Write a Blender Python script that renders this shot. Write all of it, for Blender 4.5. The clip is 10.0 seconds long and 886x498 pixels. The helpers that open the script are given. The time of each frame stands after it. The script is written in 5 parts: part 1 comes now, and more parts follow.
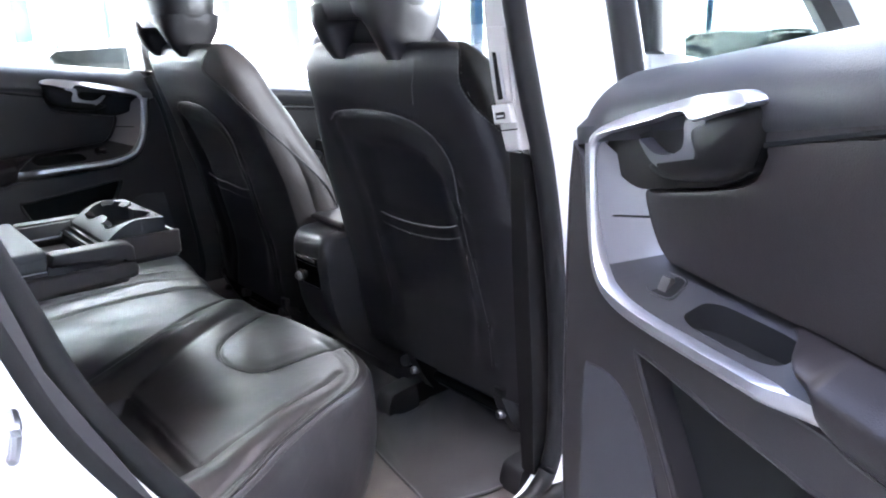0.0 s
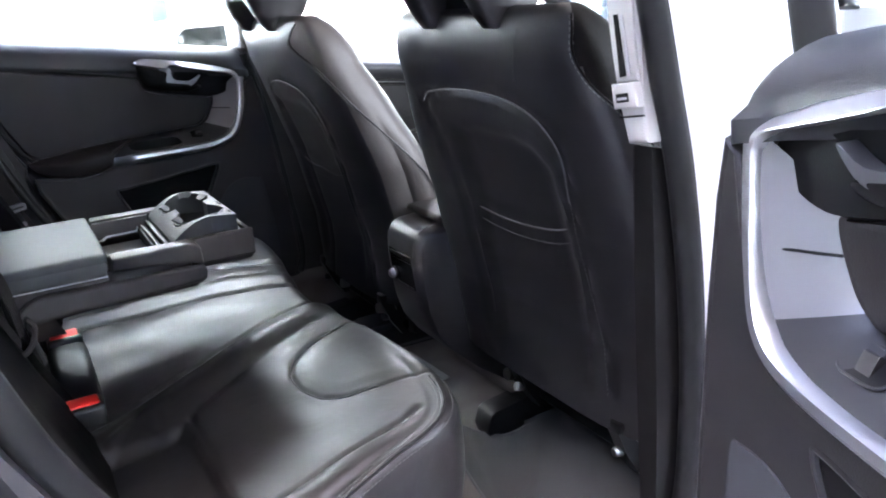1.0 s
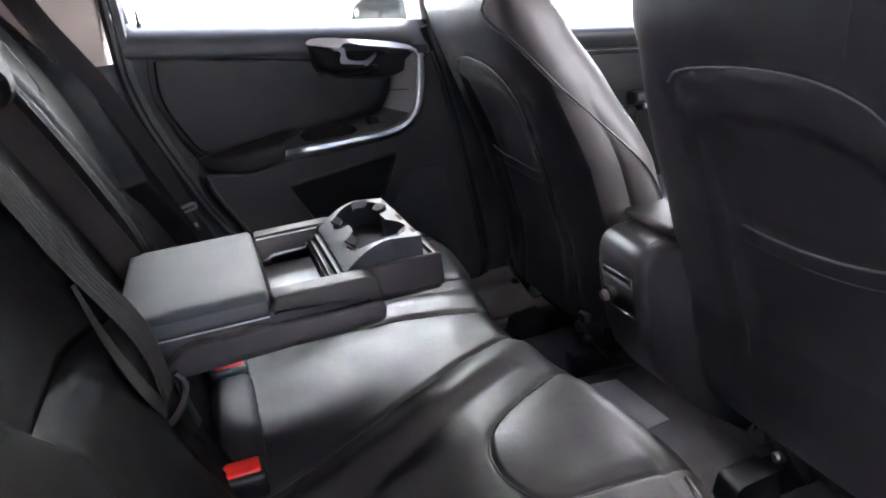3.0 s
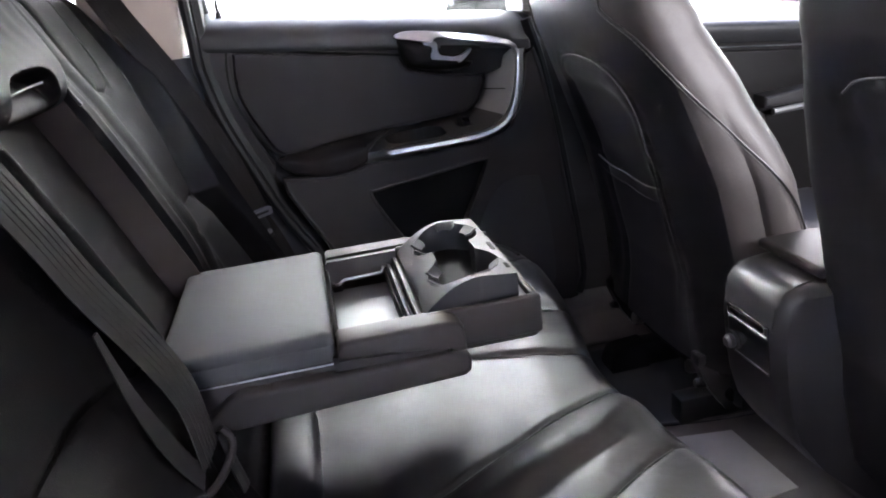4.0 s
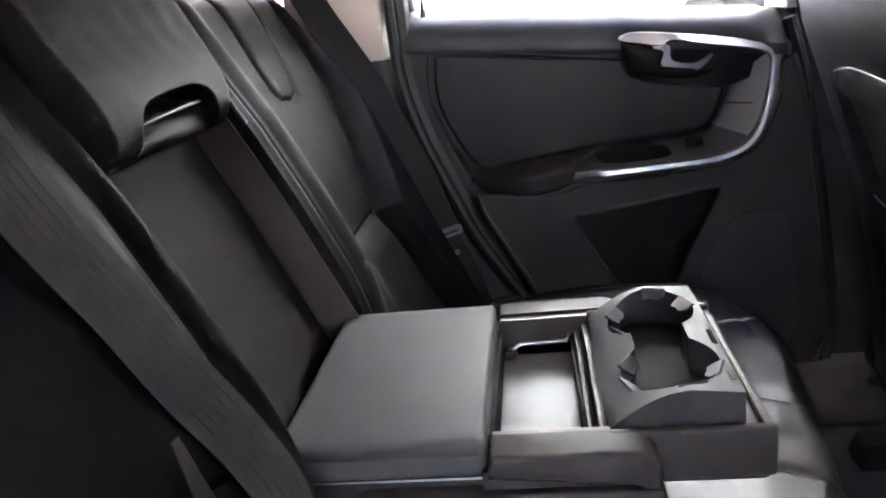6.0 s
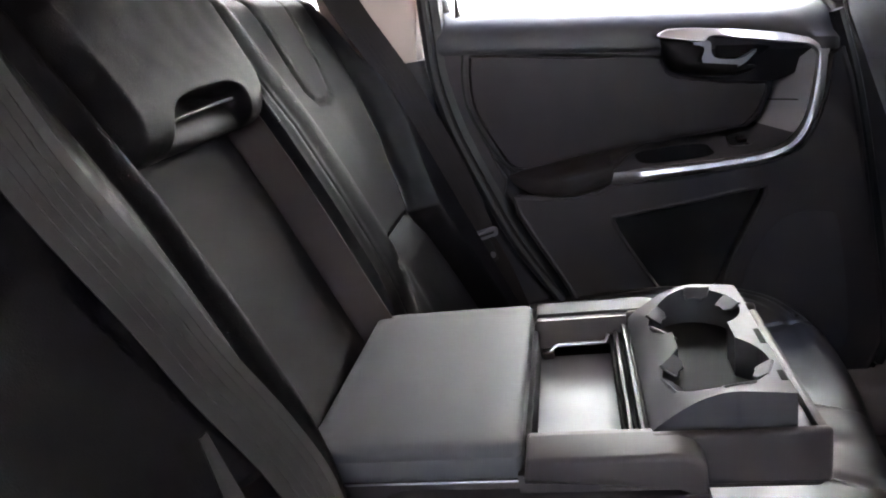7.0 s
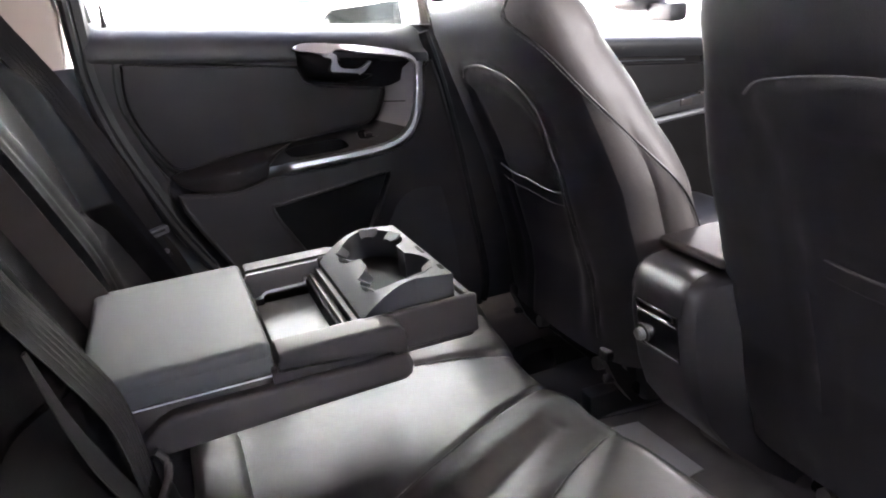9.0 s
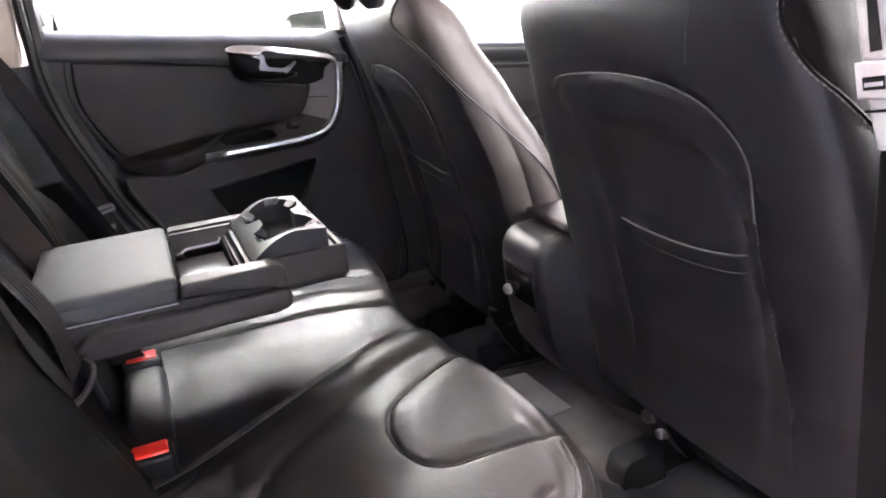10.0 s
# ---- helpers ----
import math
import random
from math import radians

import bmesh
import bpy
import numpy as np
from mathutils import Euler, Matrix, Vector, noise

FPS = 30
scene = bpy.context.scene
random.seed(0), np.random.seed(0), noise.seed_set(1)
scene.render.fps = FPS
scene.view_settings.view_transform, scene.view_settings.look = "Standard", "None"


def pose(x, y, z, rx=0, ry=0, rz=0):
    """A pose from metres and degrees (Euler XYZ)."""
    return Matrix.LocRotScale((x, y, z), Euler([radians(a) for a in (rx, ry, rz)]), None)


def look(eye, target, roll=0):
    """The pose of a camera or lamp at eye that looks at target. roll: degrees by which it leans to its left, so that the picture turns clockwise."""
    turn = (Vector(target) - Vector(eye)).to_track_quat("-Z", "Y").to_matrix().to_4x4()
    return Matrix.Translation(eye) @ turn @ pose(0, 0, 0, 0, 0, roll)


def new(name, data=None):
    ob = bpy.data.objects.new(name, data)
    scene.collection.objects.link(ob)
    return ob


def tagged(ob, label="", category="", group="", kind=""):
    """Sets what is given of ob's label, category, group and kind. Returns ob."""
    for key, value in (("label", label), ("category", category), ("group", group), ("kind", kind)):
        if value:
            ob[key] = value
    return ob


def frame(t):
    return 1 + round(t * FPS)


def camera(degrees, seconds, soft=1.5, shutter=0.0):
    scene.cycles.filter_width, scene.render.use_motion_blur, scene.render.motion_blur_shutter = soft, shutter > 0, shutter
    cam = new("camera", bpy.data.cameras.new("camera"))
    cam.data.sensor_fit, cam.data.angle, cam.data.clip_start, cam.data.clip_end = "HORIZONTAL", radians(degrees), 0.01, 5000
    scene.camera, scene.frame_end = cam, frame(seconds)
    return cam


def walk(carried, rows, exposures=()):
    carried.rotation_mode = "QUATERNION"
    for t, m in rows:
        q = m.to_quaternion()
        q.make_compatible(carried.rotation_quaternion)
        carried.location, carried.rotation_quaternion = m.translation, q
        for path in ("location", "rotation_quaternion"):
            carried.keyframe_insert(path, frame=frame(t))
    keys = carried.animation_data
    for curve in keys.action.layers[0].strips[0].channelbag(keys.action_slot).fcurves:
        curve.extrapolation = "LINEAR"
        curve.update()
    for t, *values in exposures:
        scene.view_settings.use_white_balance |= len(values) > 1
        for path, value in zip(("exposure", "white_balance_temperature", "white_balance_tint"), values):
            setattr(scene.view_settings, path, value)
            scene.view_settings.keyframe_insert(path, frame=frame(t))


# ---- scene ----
cam = camera(62.9, 10.0, 2.0)
PATH = [
    (0, (0.292, -1.454, 1.29), (1.546, -0.003, 0.722), -1.0),
    (0.5, (0.387, -1.366, 1.292), (1.474, 0.201, 0.689), -2.6),
    (1, (0.461, -1.302, 1.284), (1.421, 0.332, 0.647), -3.2),
    (1.5, (0.486, -1.25, 1.275), (1.328, 0.439, 0.611), -3.7),
    (2, (0.501, -1.17, 1.271), (1.224, 0.567, 0.593), -4.7),
    (2.2, (0.523, -1.128, 1.284), (1.175, 0.628, 0.583), -5.6),
    (3.5, (0.536, -0.917, 1.28), (1.002, 0.905, 0.6), -6.8),
    (4, (0.565, -0.828, 1.278), (0.869, 1.026, 0.593), -7.0),
    (4.5, (0.615, -0.742, 1.278), (0.728, 1.127, 0.578), -7.5),
    (5, (0.641, -0.681, 1.291), (0.653, 1.206, 0.628), -6.0),
    (5.5, (0.633, -0.652, 1.292), (0.521, 1.234, 0.636), -6.9),
    (6, (0.615, -0.633, 1.292), (0.333, 1.237, 0.641), -7.6),
    (6.2, (0.612, -0.624, 1.292), (0.27, 1.235, 0.64), -7.5),
    (7.3, (0.614, -0.621, 1.272), (0.239, 1.247, 0.665), -8.8),
    (7.5, (0.611, -0.631, 1.274), (0.298, 1.244, 0.651), -8.6),
    (8, (0.574, -0.667, 1.277), (0.568, 1.231, 0.649), -8.4),
    (8.5, (0.518, -0.737, 1.265), (0.888, 1.121, 0.622), -7.6),
    (9, (0.501, -0.815, 1.265), (1.138, 0.960, 0.599), -5.9),
    (9.5, (0.529, -0.926, 1.271), (1.248, 0.815, 0.596), -5.5),
    (10, (0.548, -1.081, 1.267), (1.247, 0.671, 0.602), -5.4),
]
EXPOSURES = [(0.0, 5.06, 6500, 19), (2.0, 5.25, 6750, 22), (4.5, 5.22, 7150, 26), (6.0, 5.40, 7250, 26), (7.5, 5.42, 7350, 25), (9.4, 5.38, 7500, 26), (10.0, 5.58, 7600, 28)]
walk(cam, [(t, look(eye, target, roll)) for t, eye, target, roll in PATH], EXPOSURES)

# ---------------------------------------------------------------- light
world = bpy.data.worlds.new("daylight")
scene.world = world
world.use_nodes = True
wn = world.node_tree
wn.nodes.clear()
sky = wn.nodes.new("ShaderNodeTexSky")
sky.sky_type = "NISHITA"
sky.sun_disc = False
sky.sun_elevation = radians(52)
sky.sun_rotation = radians(190)
sky.air_density = 1.0
sky.dust_density = 4.0
bg = wn.nodes.new("ShaderNodeBackground")
bg.inputs["Strength"].default_value = 0.15
wout = wn.nodes.new("ShaderNodeOutputWorld")
wn.links.new(sky.outputs["Color"], bg.inputs["Color"])
wn.links.new(bg.outputs["Background"], wout.inputs["Surface"])

sun_data = bpy.data.lights.new("sun", "SUN")
sun_data.energy = 5.0
sun_data.angle = radians(1.0)
sun_data.color = (1.0, 0.98, 0.95)
sun = new("sun", sun_data)
sun.matrix_world = look((-1.2, -6.0, 7.8), (0.0, 0.0, 0.0))

# daylight in the near front door's window
pane_light = bpy.data.lights.new("daylight_near_front", "AREA")
pane_light.shape = "RECTANGLE"
pane_light.size, pane_light.size_y, pane_light.energy = 0.55, 0.16, 1.1
pane_light.color = (0.80, 0.92, 1.0)
new("daylight_near_front", pane_light).matrix_world = look((1.72, -0.78, 1.28), (1.30, 0.0, 1.20))


# ---------------------------------------------------------------- materials
def material(name, colour, rough=0.5, metal=0.0, grain=0.0, grain_scale=900.0, blotch=0.0, blotch_scale=9.0,
             spec=0.5, coat=0.0, rough_var=0.0, voronoi=False, wrinkle=0.0, sheen=0.0):
    m = bpy.data.materials.new(name)
    m.use_nodes = True
    nt = m.node_tree
    b = nt.nodes["Principled BSDF"]
    b.inputs["Base Color"].default_value = (*colour, 1)
    b.inputs["Roughness"].default_value = rough
    b.inputs["Metallic"].default_value = metal
    b.inputs["Specular IOR Level"].default_value = spec
    b.inputs["Coat Weight"].default_value = coat
    b.inputs["Coat Roughness"].default_value = 0.12
    if sheen:
        b.inputs["Sheen Weight"].default_value = sheen
        b.inputs["Sheen Roughness"].default_value = 0.5
    tc = nt.nodes.new("ShaderNodeTexCoord")
    if blotch or rough_var:
        n = nt.nodes.new("ShaderNodeTexNoise")
        n.inputs["Scale"].default_value = blotch_scale
        n.inputs["Detail"].default_value = 3
        n.inputs["Roughness"].default_value = 0.4
        nt.links.new(tc.outputs["Object"], n.inputs["Vector"])
        if blotch:
            mix = nt.nodes.new("ShaderNodeMix")
            mix.data_type = "RGBA"
            mix.inputs["A"].default_value = (*[c * (1 - blotch) for c in colour], 1)
            mix.inputs["B"].default_value = (*[min(1, c * (1 + blotch)) for c in colour], 1)
            nt.links.new(n.outputs["Fac"], mix.inputs["Factor"])
            nt.links.new(mix.outputs["Result"], b.inputs["Base Color"])
        if rough_var:
            r = nt.nodes.new("ShaderNodeMapRange")
            r.inputs["From Min"].default_value = 0.15
            r.inputs["From Max"].default_value = 0.85
            r.inputs["To Min"].default_value = max(0.02, rough - rough_var)
            r.inputs["To Max"].default_value = min(1, rough + rough_var)
            nt.links.new(n.outputs["Fac"], r.inputs["Value"])
            nt.links.new(r.outputs["Result"], b.inputs["Roughness"])
    normal = None
    if wrinkle:
        w = nt.nodes.new("ShaderNodeTexNoise")
        w.inputs["Scale"].default_value = 22
        w.inputs["Detail"].default_value = 3
        w.inputs["Distortion"].default_value = 0.6
        nt.links.new(tc.outputs["Object"], w.inputs["Vector"])
        bw = nt.nodes.new("ShaderNodeBump")
        bw.inputs["Strength"].default_value = wrinkle
        bw.inputs["Distance"].default_value = 0.01
        nt.links.new(w.outputs["Fac"], bw.inputs["Height"])
        normal = bw
    if grain:
        if voronoi:
            g = nt.nodes.new("ShaderNodeTexVoronoi")
            g.feature = "DISTANCE_TO_EDGE"
            g.inputs["Scale"].default_value = grain_scale
            out = g.outputs["Distance"]
        else:
            g = nt.nodes.new("ShaderNodeTexNoise")
            g.inputs["Scale"].default_value = grain_scale
            g.inputs["Detail"].default_value = 2
            out = g.outputs["Fac"]
        nt.links.new(tc.outputs["Object"], g.inputs["Vector"])
        bump = nt.nodes.new("ShaderNodeBump")
        bump.inputs["Strength"].default_value = grain
        bump.inputs["Distance"].default_value = 0.0008
        nt.links.new(out, bump.inputs["Height"])
        if normal:
            nt.links.new(normal.outputs["Normal"], bump.inputs["Normal"])
        normal = bump
    if normal:
        nt.links.new(normal.outputs["Normal"], b.inputs["Normal"])
    return m


def glass_material(name, colour):
    """Thin clear pane: see-through, with a mirror gloss that grows towards grazing angles."""
    m = bpy.data.materials.new(name)
    m.use_nodes = True
    nt = m.node_tree
    nt.nodes.clear()
    out = nt.nodes.new("ShaderNodeOutputMaterial")
    mix = nt.nodes.new("ShaderNodeMixShader")
    clear = nt.nodes.new("ShaderNodeBsdfTransparent")
    clear.inputs["Color"].default_value = (*colour, 1)
    gloss = nt.nodes.new("ShaderNodeBsdfGlossy")
    gloss.inputs["Roughness"].default_value = 0.02
    lw = nt.nodes.new("ShaderNodeLayerWeight")
    lw.inputs["Blend"].default_value = 0.12
    amount = nt.nodes.new("ShaderNodeMath")
    amount.operation = "MULTIPLY_ADD"
    amount.inputs[1].default_value = 0.5
    amount.inputs[2].default_value = 0.03
    nt.links.new(lw.outputs["Facing"], amount.inputs[0])
    nt.links.new(amount.outputs["Value"], mix.inputs["Fac"])
    nt.links.new(clear.outputs["BSDF"], mix.inputs[1])
    nt.links.new(gloss.outputs["BSDF"], mix.inputs[2])
    nt.links.new(mix.outputs["Shader"], out.inputs["Surface"])
    return m


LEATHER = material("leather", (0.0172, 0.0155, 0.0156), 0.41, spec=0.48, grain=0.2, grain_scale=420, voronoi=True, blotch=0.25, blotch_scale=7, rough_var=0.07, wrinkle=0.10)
LEATHER_BACK = material("seat_back_vinyl", (0.0115, 0.0110, 0.0124), 0.42, spec=0.5, grain=0.3, grain_scale=420, voronoi=True, blotch=0.2, rough_var=0.05, wrinkle=0.05)
# lit copy of the seat leather: light on the far side is in its colour
LIT_BOLSTER = material("lit_bolster_leather", (0.058, 0.050, 0.047), 0.52, spec=0.4, grain=0.2, grain_scale=420, voronoi=True, blotch=0.2, blotch_scale=7, rough_var=0.06, wrinkle=0.08)
CONSOLE_LID = material("console_lid_leather", (0.030, 0.0255, 0.0245), 0.55, grain=0.25, grain_scale=420, voronoi=True, blotch=0.2, spec=0.15)
# shaded copy of the leather: shade is put into its darker colour
LEATHER_SHADED = material("shaded_matt_leather", (0.0045, 0.0038, 0.0037), 0.58, grain=0.25, grain_scale=420, voronoi=True, blotch=0.25, blotch_scale=7, rough_var=0.06, wrinkle=0.08, spec=0.05)
LID_VINYL = material("armrest_vinyl", (0.059, 0.059, 0.061), 0.54, spec=0.13, grain=0.2, grain_scale=420, voronoi=True, blotch=0.15, blotch_scale=7, rough_var=0.05)
INSERT = material("door_insert_vinyl", (0.0158, 0.0130, 0.0125), 0.45, spec=0.22, grain=0.3, grain_scale=420, voronoi=True, blotch=0.2, rough_var=0.05, wrinkle=0.05)
ROLL = material("grey_soft_plastic", (0.0175, 0.0183, 0.0193), 0.47, spec=0.5, grain=0.3, grain_scale=600, blotch=0.1, rough_var=0.04)
STITCH = material("stitching", (0.07, 0.068, 0.066), 0.6, grain=0.5, grain_scale=1500)
PLASTIC = material("moulded_plastic", (0.012, 0.0115, 0.0122), 0.48, spec=0.35, grain=0.3, grain_scale=700, blotch=0.15, rough_var=0.04)
PLASTIC_SOFT = material("soft_touch_plastic", (0.0285, 0.0268, 0.0280), 0.42, grain=0.3, grain_scale=600, blotch=0.15, rough_var=0.05)
PLASTIC_SMOOTH = material("smooth_plastic", (0.034, 0.0290, 0.0282), 0.48, spec=0.22, grain=0.15, grain_scale=900, blotch=0.12, rough_var=0.05)
PLASTIC_GREY = material("grey_plastic", (0.33, 0.325, 0.33), 0.4, grain=0.1, blotch=0.06)
SILVER = material("satin_metal_trim", (0.42, 0.42, 0.43), 0.33, metal=0.9, grain=0.08, grain_scale=500, rough_var=0.05)
HANDLE = material("satin_silver_handle", (0.27, 0.27, 0.28), 0.33, metal=0.9, rough_var=0.04)
CHROME = material("chrome", (0.82, 0.82, 0.83), 0.1, metal=1.0)
TONGUE = material("grey_belt_tongue", (0.20, 0.20, 0.21), 0.35, metal=0.4, blotch=0.2)
STEEL = material("bare_steel", (0.32, 0.32, 0.33), 0.35, metal=1.0, blotch=0.3)
BLACK_METAL = material("black_metal", (0.008, 0.008, 0.008), 0.4, grain=0.2, blotch=0.3)
CARPET = material("carpet", (0.125, 0.112, 0.106), 0.95, grain=1.0, grain_scale=380, blotch=0.45, blotch_scale=14, spec=0.1, sheen=0.15)
MAT = material("mat_fabric", (0.042, 0.0405, 0.0415), 0.9, grain=1.0, grain_scale=600, blotch=0.3, spec=0.15, sheen=0.15)
MAT_EDGE = material("mat_binding", (0.085, 0.083, 0.086), 0.8, grain=0.8, grain_scale=900, blotch=0.2)
METAL_PLATE = material("grey_carpet_patch", (0.36, 0.34, 0.32), 0.8, grain=0.8, grain_scale=300, blotch=0.4)
SHELF = material("satin_dark_plastic", (0.017, 0.0163, 0.0172), 0.42, grain=0.15, grain_scale=700, blotch=0.12, rough_var=0.05)
DOOR_PLASTIC = material("door_panel_plastic", (0.0240, 0.0214, 0.0212), 0.47, spec=0.25, grain=0.3, grain_scale=600, blotch=0.15, rough_var=0.05)
BOWL = material("black_handle_bowl_plastic", (0.0070, 0.0064, 0.0064), 0.48, spec=0.12, grain=0.2, grain_scale=700, blotch=0.15, rough_var=0.04)
RUBBER = material("rubber_seal", (0.010, 0.010, 0.010), 0.55, spec=0.25, grain=0.2, blotch=0.3, rough_var=0.08)
WEBBING = material("belt_webbing", (0.016, 0.0138, 0.0132), 0.75, grain=0.9, grain_scale=1400, blotch=0.15, spec=0.15)
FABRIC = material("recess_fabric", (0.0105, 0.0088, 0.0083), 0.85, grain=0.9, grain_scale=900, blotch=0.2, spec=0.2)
HEADLINER = material("headliner_cloth", (0.46, 0.39, 0.34), 0.9, grain=0.6, grain_scale=700, blotch=0.06, spec=0.2)
PILLAR_TRIM = material("pillar_plastic", (0.36, 0.345, 0.33), 0.5, grain=0.2, grain_scale=800, blotch=0.04)
WHITE_PAINT = material("white_car_paint", (0.8, 0.8, 0.8), 0.25, coat=1.0, blotch=0.02)
RED = material("red_button", (0.75, 0.03, 0.02), 0.3, blotch=0.05)
BLACK_GLOSS = material("black_gloss_plastic", (0.01, 0.01, 0.01), 0.18, blotch=0.1)
# pale tone paints the window's reflection onto the tray floor
TRAY = material("reflection_pale_tray", (0.16, 0.164, 0.17), 0.45, spec=0.3, grain=0.1, grain_scale=900, blotch=0.05)
PLASTIC_BROWN = material("brown_grey_plastic", (0.056, 0.047, 0.0445), 0.45, grain=0.15, grain_scale=900, blotch=0.12, rough_var=0.05)
PLASTIC_CUP = material("satin_cup_holder_plastic", (0.043, 0.0435, 0.046), 0.46, spec=0.16, grain=0.15, grain_scale=900, blotch=0.1, rough_var=0.04)
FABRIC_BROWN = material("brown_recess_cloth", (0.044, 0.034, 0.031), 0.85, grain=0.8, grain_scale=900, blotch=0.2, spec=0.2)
LABEL_WHITE = material("white_label", (0.16, 0.16, 0.165), 0.5)
GLASS = glass_material("window_glass", (0.95, 0.98, 0.97))
# tint far darker than real glass, added to cut light from the front
SCREEN_GLASS = glass_material("light_cutting_windscreen_glass", (0.32, 0.36, 0.35))
# white wall; the cool cast of its reflected light is put into the colour
FACADE = material("cool_tinted_render_wall", (0.68, 0.80, 0.88), 0.8, grain=0.5, grain_scale=60, blotch=0.05, blotch_scale=1)
BRICK = material("grey_brown_render", (0.185, 0.173, 0.166), 0.85, grain=0.5, grain_scale=60, blotch=0.15, blotch_scale=1)
BLUE_FRAME = material("blue_painted_frame", (0.008, 0.036, 0.088), 0.4, blotch=0.08, blotch_scale=2)
PALE_PANE = material("pale_window_pane", (0.7, 0.78, 0.8), 0.12, blotch=0.04, blotch_scale=1)
PAVING = material("pale_paving_slab", (0.24, 0.235, 0.225), 0.8, grain=0.4, grain_scale=120, blotch=0.12, blotch_scale=3)
GRILLE = material("speaker_cloth", (0.040, 0.039, 0.042), 0.75, grain=0.8, grain_scale=900, blotch=0.15, spec=0.2)
PLATE = material("satin_grey_plate", (0.19, 0.188, 0.196), 0.32, metal=0.45, grain=0.1, grain_scale=900, blotch=0.1, rough_var=0.04, spec=0.8)
# black for joints and slots; also paints the shade inside hollows
RECESS = material("recess_shade_and_joint_black", (0.006, 0.006, 0.006), 0.85, grain=0.2, spec=0.2)
DARK_CAR = material("dark_teal_car_paint", (0.005, 0.014, 0.016), 0.2, coat=1.0, blotch=0.1)
DARK_GLASS = material("dark_car_glass", (0.0020, 0.0026, 0.0026), 0.08, spec=0.3)
SILVER_CAR = material("pale_car_paint", (0.62, 0.63, 0.63), 0.25, coat=1.0)


# ---------------------------------------------------------------- mesh helpers
def part(name, bm, mat, parent=None, label="", smooth=True):
    """One mesh object under a thing; its vertices are given in world metres."""
    if parent is not None:
        off = parent.get("base_x", 0.0), parent.get("base_y", 0.0), parent.get("base_z", 0.0)
        bmesh.ops.translate(bm, verts=bm.verts, vec=(-off[0], -off[1], -off[2]))
    bmesh.ops.recalc_face_normals(bm, faces=bm.faces)
    me = bpy.data.meshes.new(name)
    bm.to_mesh(me)
    bm.free()
    me.materials.append(mat)
    if smooth:
        me.shade_smooth()
        me.set_sharp_from_angle(angle=radians(38))
    ob = new(name, me)
    if parent is not None:
        ob.parent = parent
        ob["base_x"], ob["base_y"], ob["base_z"] = off
    if label:
        ob["label"] = label
    return ob


def thing(name, base, label, category, group="", kind=""):
    """An Empty at the base of a thing."""
    ob = new(name)
    ob.empty_display_size = 0.05
    ob.location = base
    ob["base_x"], ob["base_y"], ob["base_z"] = [float(c) for c in base]
    return tagged(ob, label, category, group, kind)


def smooth_path(pts, n=8, closed=False):
    """Catmull-Rom through the points."""
    P = [Vector(p) for p in pts]
    out = []
    m = len(P)
    for i in range(m if closed else m - 1):
        p1, p2 = P[i], P[(i + 1) % m]
        p0 = P[i - 1] if (closed or i > 0) else p1 * 2 - p2
        p3 = P[(i + 2) % m] if (closed or i + 2 < m) else p2 * 2 - p1
        for k in range(n):
            t = k / n
            out.append(0.5 * (2 * p1 + (p2 - p0) * t + (2 * p0 - 5 * p1 + 4 * p2 - p3) * t * t + (3 * p1 - p0 - 3 * p2 + p3) * t ** 3))
    if not closed:
        out.append(P[-1].copy())
    return out


def grid(P, bm=None, close_u=False, close_v=False):
    """Quads over an array of points P[u][v]."""
    bm = bm or bmesh.new()
    V = [[bm.verts.new(p) for p in row] for row in P]
    nu, nv = len(V), len(V[0])
    for i in range(nu if close_u else nu - 1):
        for j in range(nv if close_v else nv - 1):
            try:
                bm.faces.new((V[i][j], V[(i + 1) % nu][j], V[(i + 1) % nu][(j + 1) % nv], V[i][(j + 1) % nv]))
            except ValueError:
                pass
    return bm, V


def cap(bm, ring):
    try:
        bm.faces.new(ring)
    except ValueError:
        pass


def tube(pts, r, sides=8, closed=False, bm=None, flat=1.0, up=None):
    """A round or flattened bar along a path."""
    P = [Vector(p) for p in pts]
    n = len(P)
    rows = []
    ref = Vector(up) if up else None
    for i, p in enumerate(P):
        a, b = P[i - 1] if (i or closed) else p, P[(i + 1) % n] if (i + 1 < n or closed) else p
        t = (b - a).normalized()
        u = ref or (Vector((0, 0, 1)) if abs(t.z) < 0.9 else Vector((1, 0, 0)))
        s = t.cross(u).normalized()
        w = s.cross(t).normalized()
        rr = r[i] if isinstance(r, (list, tuple)) else r
        rows.append([p + s * (rr * math.cos(2 * math.pi * k / sides)) + w * (rr * flat * math.sin(2 * math.pi * k / sides)) for k in range(sides)])
    bm, V = grid(rows, bm, close_u=closed, close_v=True)
    if not closed:
        cap(bm, list(reversed(V[0])))
        cap(bm, V[-1])
    return bm


